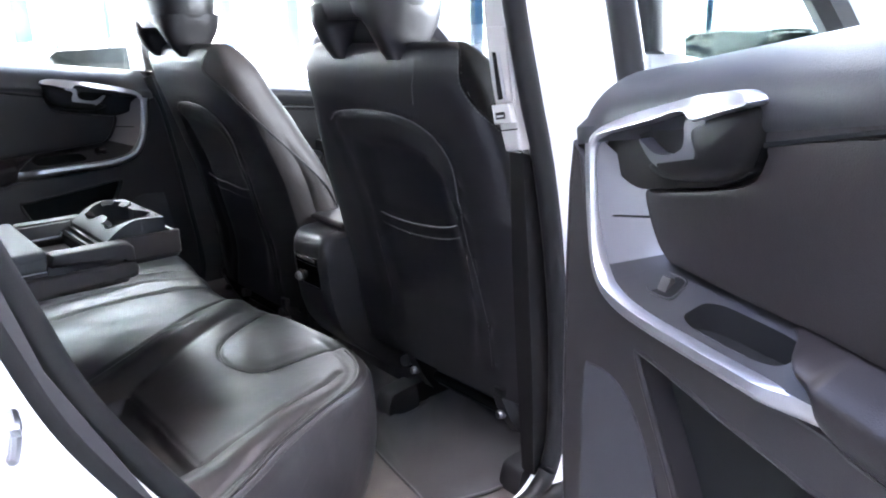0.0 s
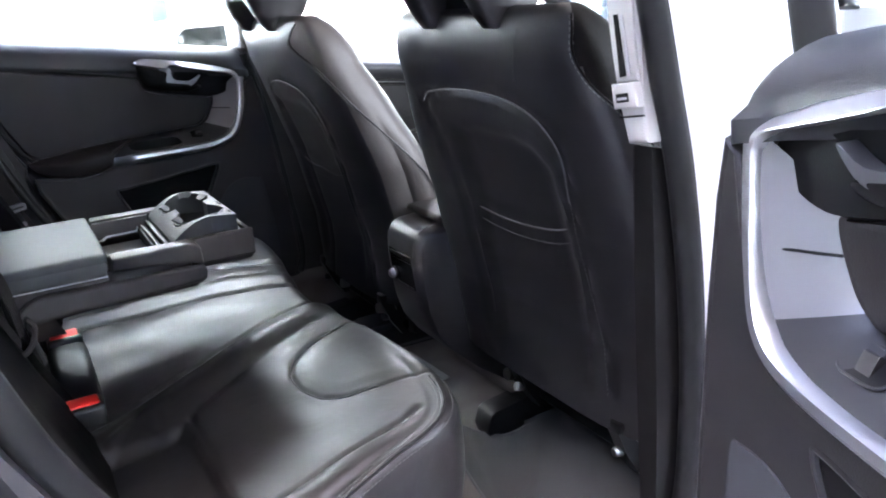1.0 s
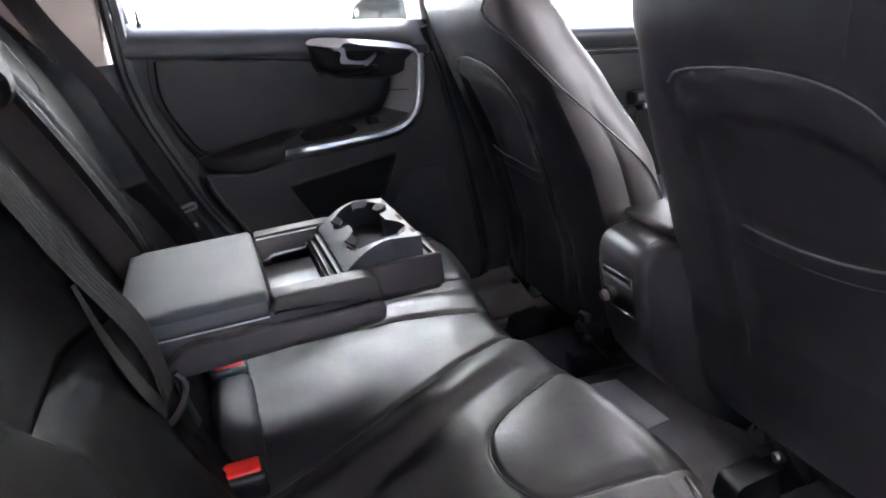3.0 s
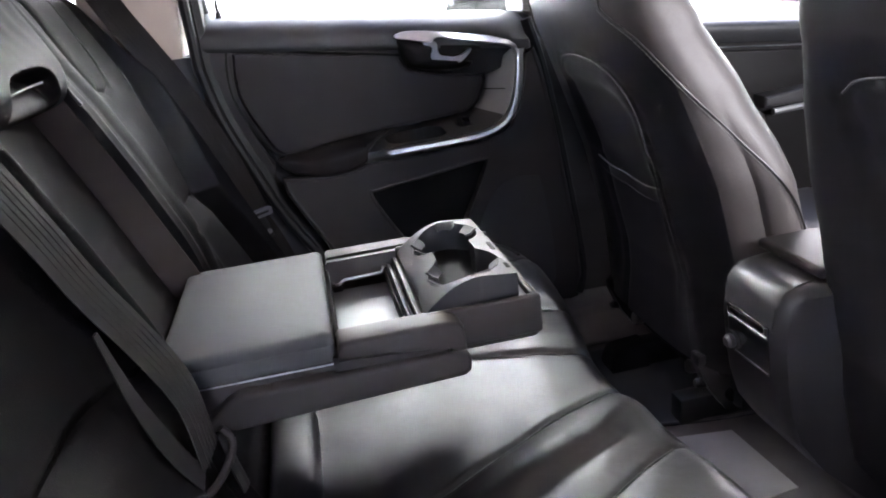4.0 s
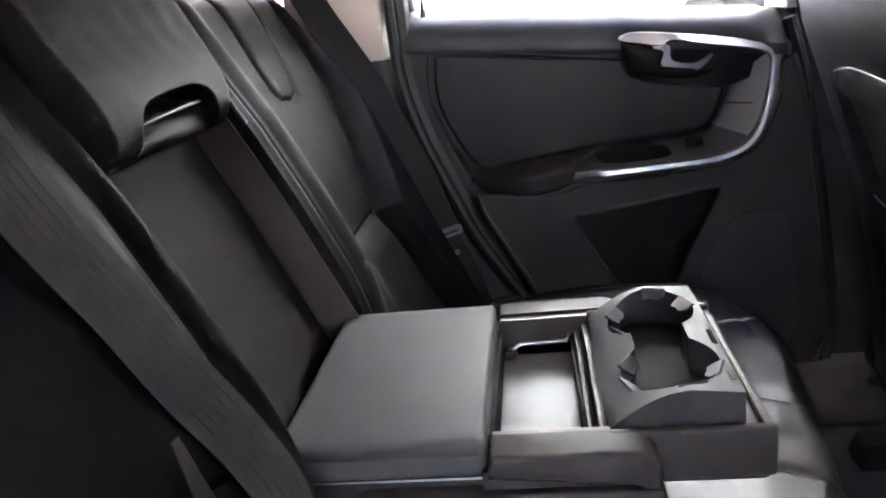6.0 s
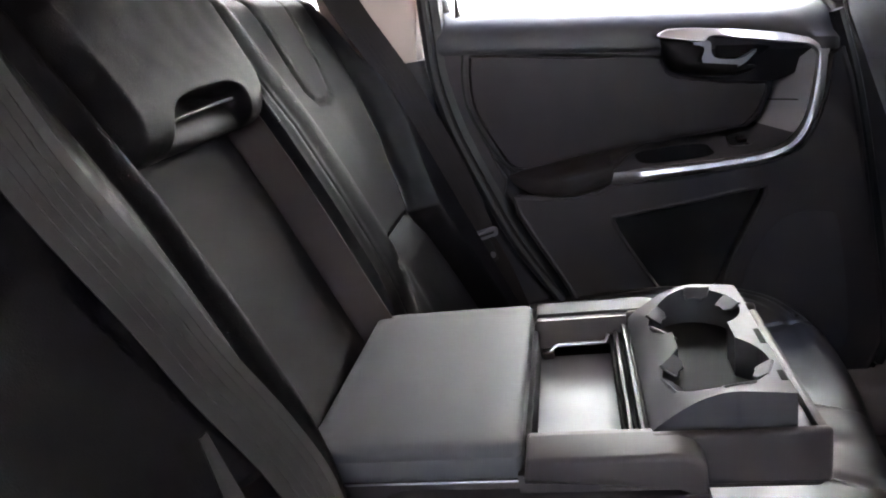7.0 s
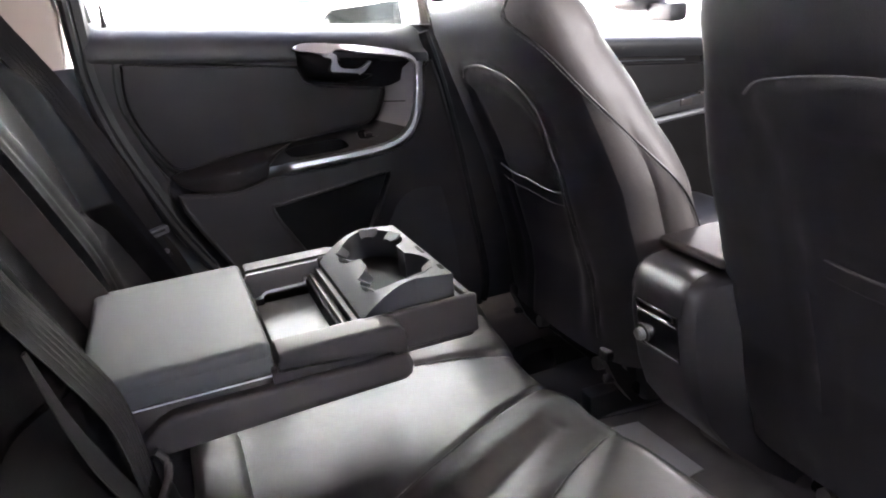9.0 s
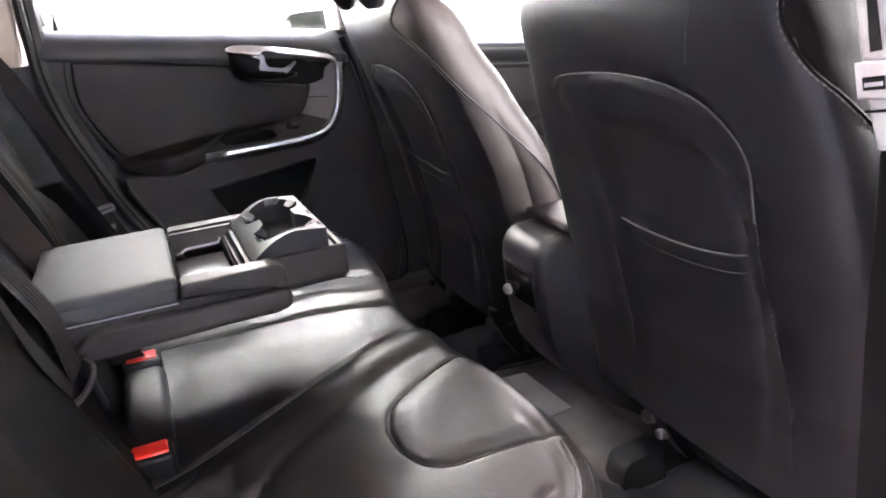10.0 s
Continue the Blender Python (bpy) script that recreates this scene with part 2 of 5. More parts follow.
def ribbon(pts, width, thick, across, bm=None):
    """A flat strap: path, width along `across` (a vector or one per point), thickness."""
    P = [Vector(p) for p in pts]
    rows = []
    for i, p in enumerate(P):
        t = (P[min(i + 1, len(P) - 1)] - P[max(i - 1, 0)]).normalized()
        a = Vector(across[i] if isinstance(across, list) else across)
        a = (a - t * a.dot(t)).normalized()
        nrm = t.cross(a).normalized()
        w = width[i] if isinstance(width, list) else width
        row = []
        for k in (-1, -0.6, -0.2, 0.2, 0.6, 1):
            row.append(p + a * (k * w / 2) + nrm * (thick / 2 * (1 if abs(k) < 0.9 else 0.4)))
        for k in (1, 0.6, 0.2, -0.2, -0.6, -1):
            row.append(p + a * (k * w / 2) - nrm * (thick / 2 * (1 if abs(k) < 0.9 else 0.4)))
        rows.append(row)
    bm, V = grid(rows, bm, close_v=True)
    cap(bm, list(reversed(V[0])))
    cap(bm, V[-1])
    return bm


def box(x0, x1, y0, y1, z0, z1, bev=0.0, seg=2, bm=None, m=None):
    """A box with rounded edges."""
    b = bmesh.new()
    bmesh.ops.create_cube(b, size=1)
    bmesh.ops.scale(b, vec=(x1 - x0, y1 - y0, z1 - z0), verts=b.verts)
    bmesh.ops.translate(b, vec=((x0 + x1) / 2, (y0 + y1) / 2, (z0 + z1) / 2), verts=b.verts)
    if bev:
        bmesh.ops.bevel(b, geom=b.edges[:], offset=bev, segments=seg, profile=0.5, affect="EDGES")
    if m is not None:
        bmesh.ops.transform(b, matrix=m, verts=b.verts)
    if bm is None:
        return b
    me = bpy.data.meshes.new("join")
    b.to_mesh(me)
    b.free()
    bm.from_mesh(me)
    bpy.data.meshes.remove(me)
    return bm


def slab(pts, a0, a1, place, bev=0.0, seg=3):
    """A plate with the closed outline pts (two numbers each), from depth a0 to a1; place(p, q, a) gives the world point. The a1 rim is rounded."""
    bm = bmesh.new()
    lo = [bm.verts.new(place(p[0], p[1], a0)) for p in pts]
    hi = [bm.verts.new(place(p[0], p[1], a1)) for p in pts]
    n = len(pts)
    bm.faces.new(lo)
    top = bm.faces.new(hi)
    for i in range(n):
        bm.faces.new((lo[i], lo[(i + 1) % n], hi[(i + 1) % n], hi[i]))
    if bev:
        bmesh.ops.bevel(bm, geom=list(top.edges), offset=bev, segments=seg, profile=0.5, affect="EDGES", clamp_overlap=True)
    return bm


def pillow(pts, place, base, height, rings=10, power=2.5, centre=None):
    """A padded lump over a closed outline: rises from base at the rim to base + height."""
    n = len(pts)
    c = centre or (sum(p[0] for p in pts) / n, sum(p[1] for p in pts) / n)
    bm = bmesh.new()
    rows = [[bm.verts.new(place(p[0], p[1], 0)) for p in pts]]
    for k in range(rings):
        s = 1 - k / rings
        h = base + height * (1 - s ** power) ** (1 / power)
        rows.append([bm.verts.new(place(c[0] + (p[0] - c[0]) * s, c[1] + (p[1] - c[1]) * s, h)) for p in pts])
    for a, b in zip(rows, rows[1:]):
        for i in range(n):
            bm.faces.new((a[i], a[(i + 1) % n], b[(i + 1) % n], b[i]))
    bm.faces.new(rows[-1])
    bm.faces.new(list(reversed(rows[0])))
    return bm


def seg_dist(px, py, poly):
    """Distance of arrays of points to a polyline."""
    best = np.full(px.shape, 9.0)
    for (ax, ay), (bx, by) in zip(poly, poly[1:]):
        dx, dy = bx - ax, by - ay
        t = np.clip(((px - ax) * dx + (py - ay) * dy) / (dx * dx + dy * dy + 1e-12), 0, 1)
        best = np.minimum(best, np.hypot(px - ax - t * dx, py - ay - t * dy))
    return best


def inside(px, py, poly):
    """Whether points lie in a polygon."""
    r = np.zeros(px.shape, bool)
    n = len(poly)
    for i in range(n):
        x1, y1 = poly[i]
        x2, y2 = poly[(i + 1) % n]
        c = (y1 > py) != (y2 > py)
        r ^= c & (px < (x2 - x1) * (py - y1) / (y2 - y1 + 1e-12) + x1)
    return r


def sstep(a, b, x):
    t = np.clip((x - a) / (b - a), 0, 1)
    return t * t * (3 - 2 * t)


def stitches(pts, length=0.0042, gap=0.0026, r=0.0007):
    """Short thread dashes along a path, joined into one mesh."""
    bm = bmesh.new()
    P = [Vector(p) for p in pts]
    acc, k = [0.0], 0
    for a, b in zip(P, P[1:]):
        acc.append(acc[-1] + (b - a).length)

    def along(d):
        i = min(max(int(np.searchsorted(acc, d)) - 1, 0), len(P) - 2)
        return P[i].lerp(P[i + 1], (d - acc[i]) / max(1e-9, acc[i + 1] - acc[i]))

    d = 0.0
    while d + length < acc[-1]:
        tube([along(d), along(d + length / 2), along(d + length)], [r * 0.7, r, r * 0.7], 5, bm=bm)
        d += length + gap
    return bm


# ================================================================ outside
def outside():
    g = bmesh.new()
    bmesh.ops.create_grid(g, x_segments=2, y_segments=2, size=150)
    tagged(part("ground", g, PAVING, smooth=False), "pale grey paved yard", "ground", kind="structure")


outside()


def building():
    """White facade with blue window frames behind the far side of the car."""
    b = thing("building", (6, 6.2, 0), "white rendered building with tall blue-framed windows", "building")
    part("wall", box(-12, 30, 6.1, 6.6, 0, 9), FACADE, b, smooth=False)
    for x in (1.9, 4.6, 7.45, 11.55):
        w = part("window", box(x - 0.02, x + 1.9, 6.04, 6.097, 0.9, 3.4), PALE_PANE, b, smooth=False)
        for fx, fw in ((x - 0.09, 0.15), (x + 0.68, 0.05), (x + 1.85, 0.12)):
            part("frame", box(fx, fx + fw, 5.98, 6.038, 0.85, 3.45, 0.008), BLUE_FRAME, w)


building()


def unseen_shade_building():
    """Tall plain unseen building added on the yard's camera side; shades the car."""
    b = thing("building", (0, -9, 0), "unseen tall grey-brown building added to shade the yard", "building")
    part("wall", box(-25, 25, -9, -5.0, 0, 11.6), BRICK, b, smooth=False)
    for x in range(-20, 21, 4):
        w = part("window", box(x, x + 1.8, -4.998, -4.95, 1.0, 3.2), PALE_PANE, b, smooth=False)
        part("frame", box(x - 0.1, x, -4.998, -4.9, 0.9, 3.3), BLUE_FRAME, w)


unseen_shade_building()


def unseen_rear_building():
    """Unseen plain wall added behind the car; closes the yard and dims its light."""
    b = thing("building", (-8, 0, 0), "unseen grey-brown building added to dim light from behind", "building")
    part("wall", box(-9, -6.0, -4.9, 6.0, 0, 8), BRICK, b, smooth=False)
    for y in (-3.0, 0.4, 3.6):
        w = part("window", box(-5.998, -5.95, y, y + 1.6, 1.0, 3.0), PALE_PANE, b, smooth=False)
        part("frame", box(-5.998, -5.9, y - 0.1, y, 0.9, 3.1), BLUE_FRAME, w)


unseen_rear_building()


def parked_car(base, turn, paint, label):
    """Small saloon, its length along its own x; turned about z and set on the ground."""
    m = Matrix.Translation(base) @ Matrix.Rotation(turn, 4, "Z")
    c = thing("parked_car", base, label, "car", "parked cars")

    def put(name, bm, mat, parent, text=""):
        bmesh.ops.transform(bm, matrix=m, verts=bm.verts)
        return part(name, bm, mat, parent, text)

    def loft(sections, k=4.0):
        rows = []
        for x, hw, z0, z1 in sections:
            ring = []
            for i in range(28):
                a = 2 * math.pi * i / 28
                ca, sa = math.cos(a), math.sin(a)
                r = (abs(ca) ** k + abs(sa) ** k) ** (-1 / k)
                ring.append((x, r * ca * hw, (z0 + z1) / 2 + r * sa * (z1 - z0) / 2))
            rows.append(ring)
        bm, V = grid(rows, close_v=True)
        cap(bm, list(reversed(V[0])))
        cap(bm, V[-1])
        return bm

    put("body", loft([(-2.05, 0.70, 0.35, 0.80), (-2.0, 0.80, 0.25, 0.90), (-1.4, 0.86, 0.2, 0.94), (0.0, 0.88, 0.2, 0.92), (1.3, 0.86, 0.2, 0.86), (1.9, 0.80, 0.25, 0.74), (2.05, 0.68, 0.35, 0.66)]), paint, c)
    put("side_glass", loft([(-1.62, 0.68, 0.85, 0.95), (-1.46, 0.71, 0.85, 1.19), (-1.36, 0.72, 0.85, 1.265), (-0.9, 0.73, 0.85, 1.285), (-0.52, 0.72, 0.85, 1.275), (-0.38, 0.70, 0.85, 1.235), (0.12, 0.66, 0.85, 0.93)], 14.0), DARK_GLASS, c, "dark car windows")
    put("roof", loft([(-1.36, 0.54, 1.235, 1.275), (-1.2, 0.60, 1.245, 1.295), (-0.8, 0.62, 1.262, 1.305), (-0.52, 0.60, 1.252, 1.295), (-0.40, 0.52, 1.225, 1.25)]), paint, c)
    for sx in (-1.25, 1.25):
        for sy in (-1, 1):
            w = put("wheel", tube([(sx, sy * 0.70, 0.31), (sx, sy * 0.885, 0.31)], 0.31, 24), RUBBER, c)
            bmr = tube([(sx, sy * 0.80, 0.31), (sx, sy * 0.89, 0.31)], 0.19, 16)
            put("rim", bmr, SILVER_CAR, w)
    for sy in (-1, 1):
        put("headlight", box(1.86, 2.02, sy * 0.62 - 0.14, sy * 0.62 + 0.14, 0.56, 0.68, 0.04, 3), PALE_PANE, c)
        put("tail_light", box(-2.045, -1.95, sy * 0.66 - 0.1, sy * 0.66 + 0.1, 0.66, 0.84, 0.03, 3), RED, c)
        put("pillar", tube([(-0.40, sy * 0.68, 1.235), (0.14, sy * 0.70, 0.90)], 0.03, 8), paint, c)
        put("pillar", tube([(-0.72, sy * 0.68, 1.27), (-0.74, sy * 0.76, 0.90)], 0.025, 8), paint, c)
        put("pillar", tube([(-1.38, sy * 0.64, 1.26), (-1.50, sy * 0.71, 1.10), (-1.66, sy * 0.74, 0.90)], 0.04, 8), paint, c)
        put("door_mirror", box(-0.02, 0.10, sy * 0.92 - 0.07, sy * 0.92 + 0.07, 0.90, 1.01, 0.03, 3), paint, c)
    return c


parked_car((3.06, 4.95, 0.0), 0.0, SILVER_CAR, "pale parked saloon car in front of the building")
parked_car((9.6, 3.8, 0.0), radians(165), DARK_CAR, "dark teal parked saloon car in the yard")


# ================================================================ car shell
ROOF_FRAME = [(-0.9, 1.76, -0.72, 0.72)]


def car_body():
    b = thing("car_body", (0.8, 0, 0), "white car body around a dark cabin", "car", kind="structure")
    # floor pan, sills
    part("floor_pan", box(-0.6, 2.6, -0.74, 0.74, 0.36, 0.44), CARPET, b)
    # far sill with carpeted step
    part("sill_trim", box(0.2, 2.3, 0.60, 0.74, 0.44, 0.545, 0.02, 3), CARPET, b)
    part("far_sill", box(-0.2, 2.4, 0.742, 0.90, 0.30, 0.52, 0.02, 3), WHITE_PAINT, b)
    # roof and headliner
    roof = None
    for x0, x1, y0, y1 in ROOF_FRAME:
        roof = box(x0, x1, y0, y1, 1.66, 1.70, 0.008, 2, roof)
    part("roof", roof, WHITE_PAINT, b)
    w = part("windscreen", slab([(-0.70, 0), (0.70, 0), (0.64, 1), (-0.64, 1)], 0, 0.006, lambda p, q, a: (2.44 - 0.70 * q + a, p, 1.09 + 0.56 * q)), SCREEN_GLASS, b, smooth=False)
    # front: dashboard, windscreen pillars, bonnet
    part("dashboard", box(1.95, 2.35, -0.72, 0.72, 0.6, 1.10, 0.06, 4), PLASTIC_SOFT, b)
    for sg in (-1, 1):
        part("a_pillar", tube([(1.72, sg * 0.66, 1.66), (2.05, sg * 0.72, 1.38), (2.42, sg * 0.76, 1.08)], 0.045, 8), PLASTIC_SOFT, b)
    part("bonnet", box(2.35, 3.5, -0.85, 0.85, 0.4, 1.06, 0.08, 4), WHITE_PAINT, b)
    # far C-pillar: pale upper trim, dark lower trim
    cp = [(0.352, 1.20), (0.366, 1.30), (0.36, 1.45), (0.35, 1.66), (-0.9, 1.66), (-0.9, 1.58), (0.16, 1.58), (0.20, 1.20)]
    part("rear_quarter", slab(cp, 0.0, 0.16, lambda p, q, a: (p, 0.69 + a, q)), HEADLINER, b)
    cl = [(0.372, 1.1995), (-0.9, 1.1995), (-0.9, 0.5), (0.60, 0.5), (0.535, 0.76), (0.475, 0.86), (0.43, 0.97), (0.39, 1.07), (0.372, 1.15)]
    part("lower_quarter", slab(cl, 0.0, 0.16, lambda p, q, a: (p, 0.69 + a, q)), PLASTIC_SOFT, b)
    bp = [(1.040, 1.205), (1.03, 1.40), (1.02, 1.66), (1.12, 1.66), (1.125, 1.40), (1.15, 1.195)]
    part("far_b_pillar", slab(bp, 0.0, 0.12, lambda p, q, a: (p, 0.80 - a, q), 0.01), PILLAR_TRIM, b)
    bl = [(1.045, 1.203), (1.15, 1.193), (1.19, 0.9), (1.24, 0.5), (1.06, 0.5), (1.12, 0.53), (1.142, 0.60), (1.135, 0.70), (1.10, 0.95), (1.075, 1.09)]
    part("lower_b_pillar", slab(bl, 0.0, 0.10, lambda p, q, a: (p, 0.80 - a, q), 0.01), PLASTIC_SOFT, b)
    seal = smooth_path([(1.045, 1.19, 0), (1.072, 1.09, 0), (1.097, 0.95, 0), (1.132, 0.70, 0), (1.138, 0.60, 0), (1.115, 0.535, 0), (1.05, 0.508, 0), (0.8, 0.505, 0)], 6)
    part("far_seal", tube([(p.x, 0.685, p.y) for p in seal], 0.012, 8), RUBBER, b)
    rs = smooth_path([(0.384, 1.52, 0), (0.380, 1.40, 0), (0.378, 1.30, 0), (0.378, 1.24, 0), (0.380, 1.164, 0), (0.401, 1.068, 0), (0.443, 0.956, 0), (0.489, 0.849, 0), (0.563, 0.725, 0), (0.64, 0.61, 0)], 6)
    part("rear_seal", tube([(p.x, 0.684, p.y) for p in rs], 0.010, 8), RUBBER, b)
    part("rear_seal_base", tube([(p.x + 0.012, 0.708, p.y) for p in rs], 0.019, 8), RUBBER, b)
    for sg in (-1, 1):
        y0, y1 = sorted((sg * 0.59, sg * 0.74))
        part("roof_side_rail", box(-0.6, 1.72, y0, y1, 1.54 if sg > 0 else 1.53, 1.6145, 0.025, 3), HEADLINER, b)
    part("lower_tailgate", box(-0.9, -0.85, -0.7, 0.7, 0.44, 1.15), PLASTIC_SOFT, b)
    part("cargo_floor", box(-0.84, 0.10, -0.69, 0.69, 0.62, 0.66), CARPET, b)
    return b


BODY = car_body()


def headliner():
    bm = None
    for x0, x1, y0, y1 in ROOF_FRAME:
        bm = box(x0, x1, y0, y1, 1.615, 1.655, 0.006, 2, bm)
    tagged(part("ceiling", bm, HEADLINER), "beige cloth headliner under the car roof", "ceiling", kind="structure")


headliner()


# ================================================================ doors
BELT = lambda x: 1.276 - 0.113 * (x - 0.41)
DOOR_ROT = Matrix.Rotation(1.1903, 4, Vector((-0.0815, 0.0, 1.1875)).normalized())
DOOR_C = Vector((1.0, -0.67, 1.05))
OPEN = Matrix.Translation(DOOR_C + Vector((-0.0538, -0.2970, 0.0375))) @ DOOR_ROT @ Matrix.Translation(-DOOR_C)


def rear_door(name, sg, label, m=None):
    """Rear door; sg 1: far side, -1: near side (then set by m). Depth d is measured inward from the trim plane."""
    base = (0.75, sg * 0.78, 0.5)
    d = thing(name, base, label, "car door", kind="structure")
    at = lambda x, z, a: (x, sg * (0.70 - a), z)
    belt = [(x, BELT(x)) for x in np.linspace(0.394, 1.035, 14)]
    front = [(1.062, 1.10), (1.085, 0.98), (1.105, 0.84), (1.125, 0.70), (1.132, 0.60), (1.11, 0.54), (1.05, 0.515)]
    rear = [(0.70, 0.515), (0.62, 0.56), (0.55, 0.66), (0.515, 0.81), (0.458, 0.93), (0.41, 1.06), (0.392, 1.18)]
    outline = belt + front + rear
    backing = [(x, z - 0.055) for x, z in belt] + front + rear[:-1] + [(0.394, BELT(0.394) - 0.075)]
    # outer skin and core
    part("outer_skin", slab(outline, -0.16, -0.125, at), WHITE_PAINT, d)
    part("core", slab([(0.72 + (p - 0.72) * 0.985, 0.9 + (q - 0.9) * 0.985) for p, q in backing], -0.1245, -0.021, at), BLACK_METAL, d)
    # upper trim plane, then the lower panel standing proud of it
    part("trim_panel", slab(backing, -0.02, -0.012, at), DOOR_PLASTIC, d)
    # strip between the top roll and the insert
    strip = [(x, BELT(x) - 0.040) for x in np.linspace(0.394, 1.04, 12)] + [(1.058, 1.10), (1.045, 1.10), (1.036, 1.15), (0.90, 1.170), (0.78, 1.149), (0.70, 1.162), (0.62, 1.176), (0.452, 1.203), (0.430, 1.193), (0.428, 1.10), (0.446, 1.04), (0.487, 0.966), (0.470, 0.905), (0.414, 1.06), (0.394, 1.18)]
    part("upper_panel", slab(strip, -0.012, 0.006, at, 0.006), DOOR_PLASTIC, d)
    # rolled top under the glass
    rows = []
    for x in np.concatenate([np.linspace(0.392, 0.99, 30), np.linspace(0.995, 1.054, 22)]):
        z = BELT(x)
        e = math.sqrt(max(0.12, 1 - max(0, (x - 1.036) / 0.019) ** 2))
        w = float(sstep(0.97, 1.03, np.array(x)))
        g = 1 + 0.75 * float(sstep(0.93, 1.03, np.array(x)))
        drop = 0.014 * (1 - e)
        prof = [Vector((a, h, 0)) for a, h in ((-0.062, 0.0), (-0.050, -0.0008), (-0.036, -0.0045), (-0.022, -0.0105), (-0.010, -0.0175), (-0.001, -0.0255), (0.0050, -0.0345), (0.0088, -0.0445), (0.0106, -0.055), (0.0110, -0.064), (0.0098, -0.070), (0.0070, -0.074), (-0.062, -0.074))]
        ring = [at(x, z + p.y - drop, max(p.x * (e * g if p.x > 0 else 1), 0.031 * w * e if p.x > 0 and p.y < -0.045 else -1)) for p in prof]
        rows.append(ring)
    bm, V = grid(rows, close_v=True)
    cap(bm, list(reversed(V[0])))
    cap(bm, V[-1])
    part("top_roll", bm, ROLL, d, "grey soft-touch top roll")
    # padded insert
    pad = smooth_path([(0.436, 1.186, 0), (0.456, 1.197, 0), (0.62, 1.171, 0), (0.76, 1.157, 0), (0.775, 1.14, 0), (0.79, 1.118, 0), (0.84, 1.103, 0), (0.93, 1.088, 0), (0.951, 1.080, 0), (0.934, 1.037, 0), (0.915, 1.018, 0),
                       (0.895, 1.013, 0), (0.80, 1.006, 0), (0.70, 1.000, 0), (0.60, 0.989, 0), (0.505, 0.980, 0), (0.466, 1.03, 0), (0.434, 1.11, 0)], 6, True)
    ins_ = part("padded_insert", pillow([(p.x, p.y) for p in pad], at, -0.008, 0.014, 22, 9.0, (0.70, 1.085)), INSERT, d, "padded dark insert")
    groove = smooth_path([(0.775, 1.150, 0), (0.70, 1.163, 0), (0.62, 1.176, 0), (0.456, 1.203, 0), (0.433, 1.190, 0), (0.430, 1.11, 0), (0.462, 1.03, 0), (0.500, 0.978, 0)], 6)
    part("insert_groove", tube([at(p.x, p.y, 0.0040) for p in groove], 0.0030, 6, up=(0, 1, 0)), RECESS, ins_)
    # sloping plate and shelf between the insert and the silver band
    ins = smooth_path([(0.955, 1.092, 0), (0.952, 1.078, 0), (0.936, 1.037, 0), (0.917, 1.018, 0), (0.896, 1.012, 0), (0.83, 1.007, 0), (0.73, 1.002, 0), (0.668, 0.998, 0)], 16)
    out = smooth_path([(1.022, 1.145, 0), (1.017, 1.09, 0), (1.005, 1.03, 0), (0.983, 0.992, 0), (0.948, 0.976, 0), (0.86, 0.969, 0), (0.76, 0.967, 0), (0.668, 0.967, 0)], 16)
    rows = []
    n = len(ins)
    for i in range(n):
        f = i / (n - 1)
        do = 0.020 + 0.022 * min(1, f * 2)
        row = []
        for k in range(37):
            g = k / 36
            q = ins[i].lerp(out[i], g)
            row.append(at(q.x, q.y, -0.012 + (do + 0.012) * (g ** 0.8)))
        rows.append(row)
    bm = bmesh.new()
    cut = 45
    V = [[bm.verts.new(p) for p in r] for r in rows]
    for i in range(n - 1):
        for k in range(36):
            q = ins[i].lerp(out[i], 0.5)
            if abs((q.x - 0.786) / 0.064) ** 3.5 + abs((k - 18.5) / 10.5) ** 3.5 < 1:
                continue
            if i >= cut:
                bm.faces.new((V[i][k], V[i + 1][k], V[i + 1][k + 1], V[i][k + 1]))
    bmesh.ops.delete(bm, geom=[v for v in bm.verts if not v.link_faces], context="VERTS")
    upright, _ = grid(rows[:cut + 1])
    plate = part("upright_plate", upright, PLATE, d, "satin grey plate beside the door handle")
    hole = [e for e in bm.edges if e.is_boundary and 0.708 < (e.verts[0].co.x + e.verts[1].co.x) / 2 < 0.864 and all(abs(v.co.y) < 0.70 + 0.009 and abs(v.co.y) > 0.665 for v in e.verts)]
    near = {}
    for e in hole:
        for v in e.verts:
            near.setdefault(v, []).append(e.other_vert(v))
    for _ in range(8):
        moved = {v: (v.co * 2 + sum((w.co for w in nb), Vector())) / (2 + len(nb)) for v, nb in near.items()}
        for v, co in moved.items():
            v.co = co
    ret = bmesh.ops.extrude_edge_only(bm, edges=hole)
    low = [v for v in ret["geom"] if isinstance(v, bmesh.types.BMVert)]
    for v in low:
        v.co.z -= 0.035
    walls = [f for f in ret["geom"] if isinstance(f, bmesh.types.BMFace)]
    tub = bmesh.new()
    for f in walls:
        tub.faces.new([tub.verts.new(v.co) for v in f.verts])
    bmesh.ops.remove_doubles(tub, verts=tub.verts, dist=0.0002)
    bmesh.ops.delete(bm, geom=walls, context="FACES")
    shelf = part("switch_shelf", bm, SHELF, d, "dark plastic shelf with pull recess")
    # black floor and walls paint the depth shade of the pull recess
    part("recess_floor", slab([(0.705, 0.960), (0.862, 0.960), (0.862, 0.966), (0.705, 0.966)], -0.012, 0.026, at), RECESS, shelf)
    part("pull_recess", tub, RECESS, shelf, "pull recess with its deep shade painted black")
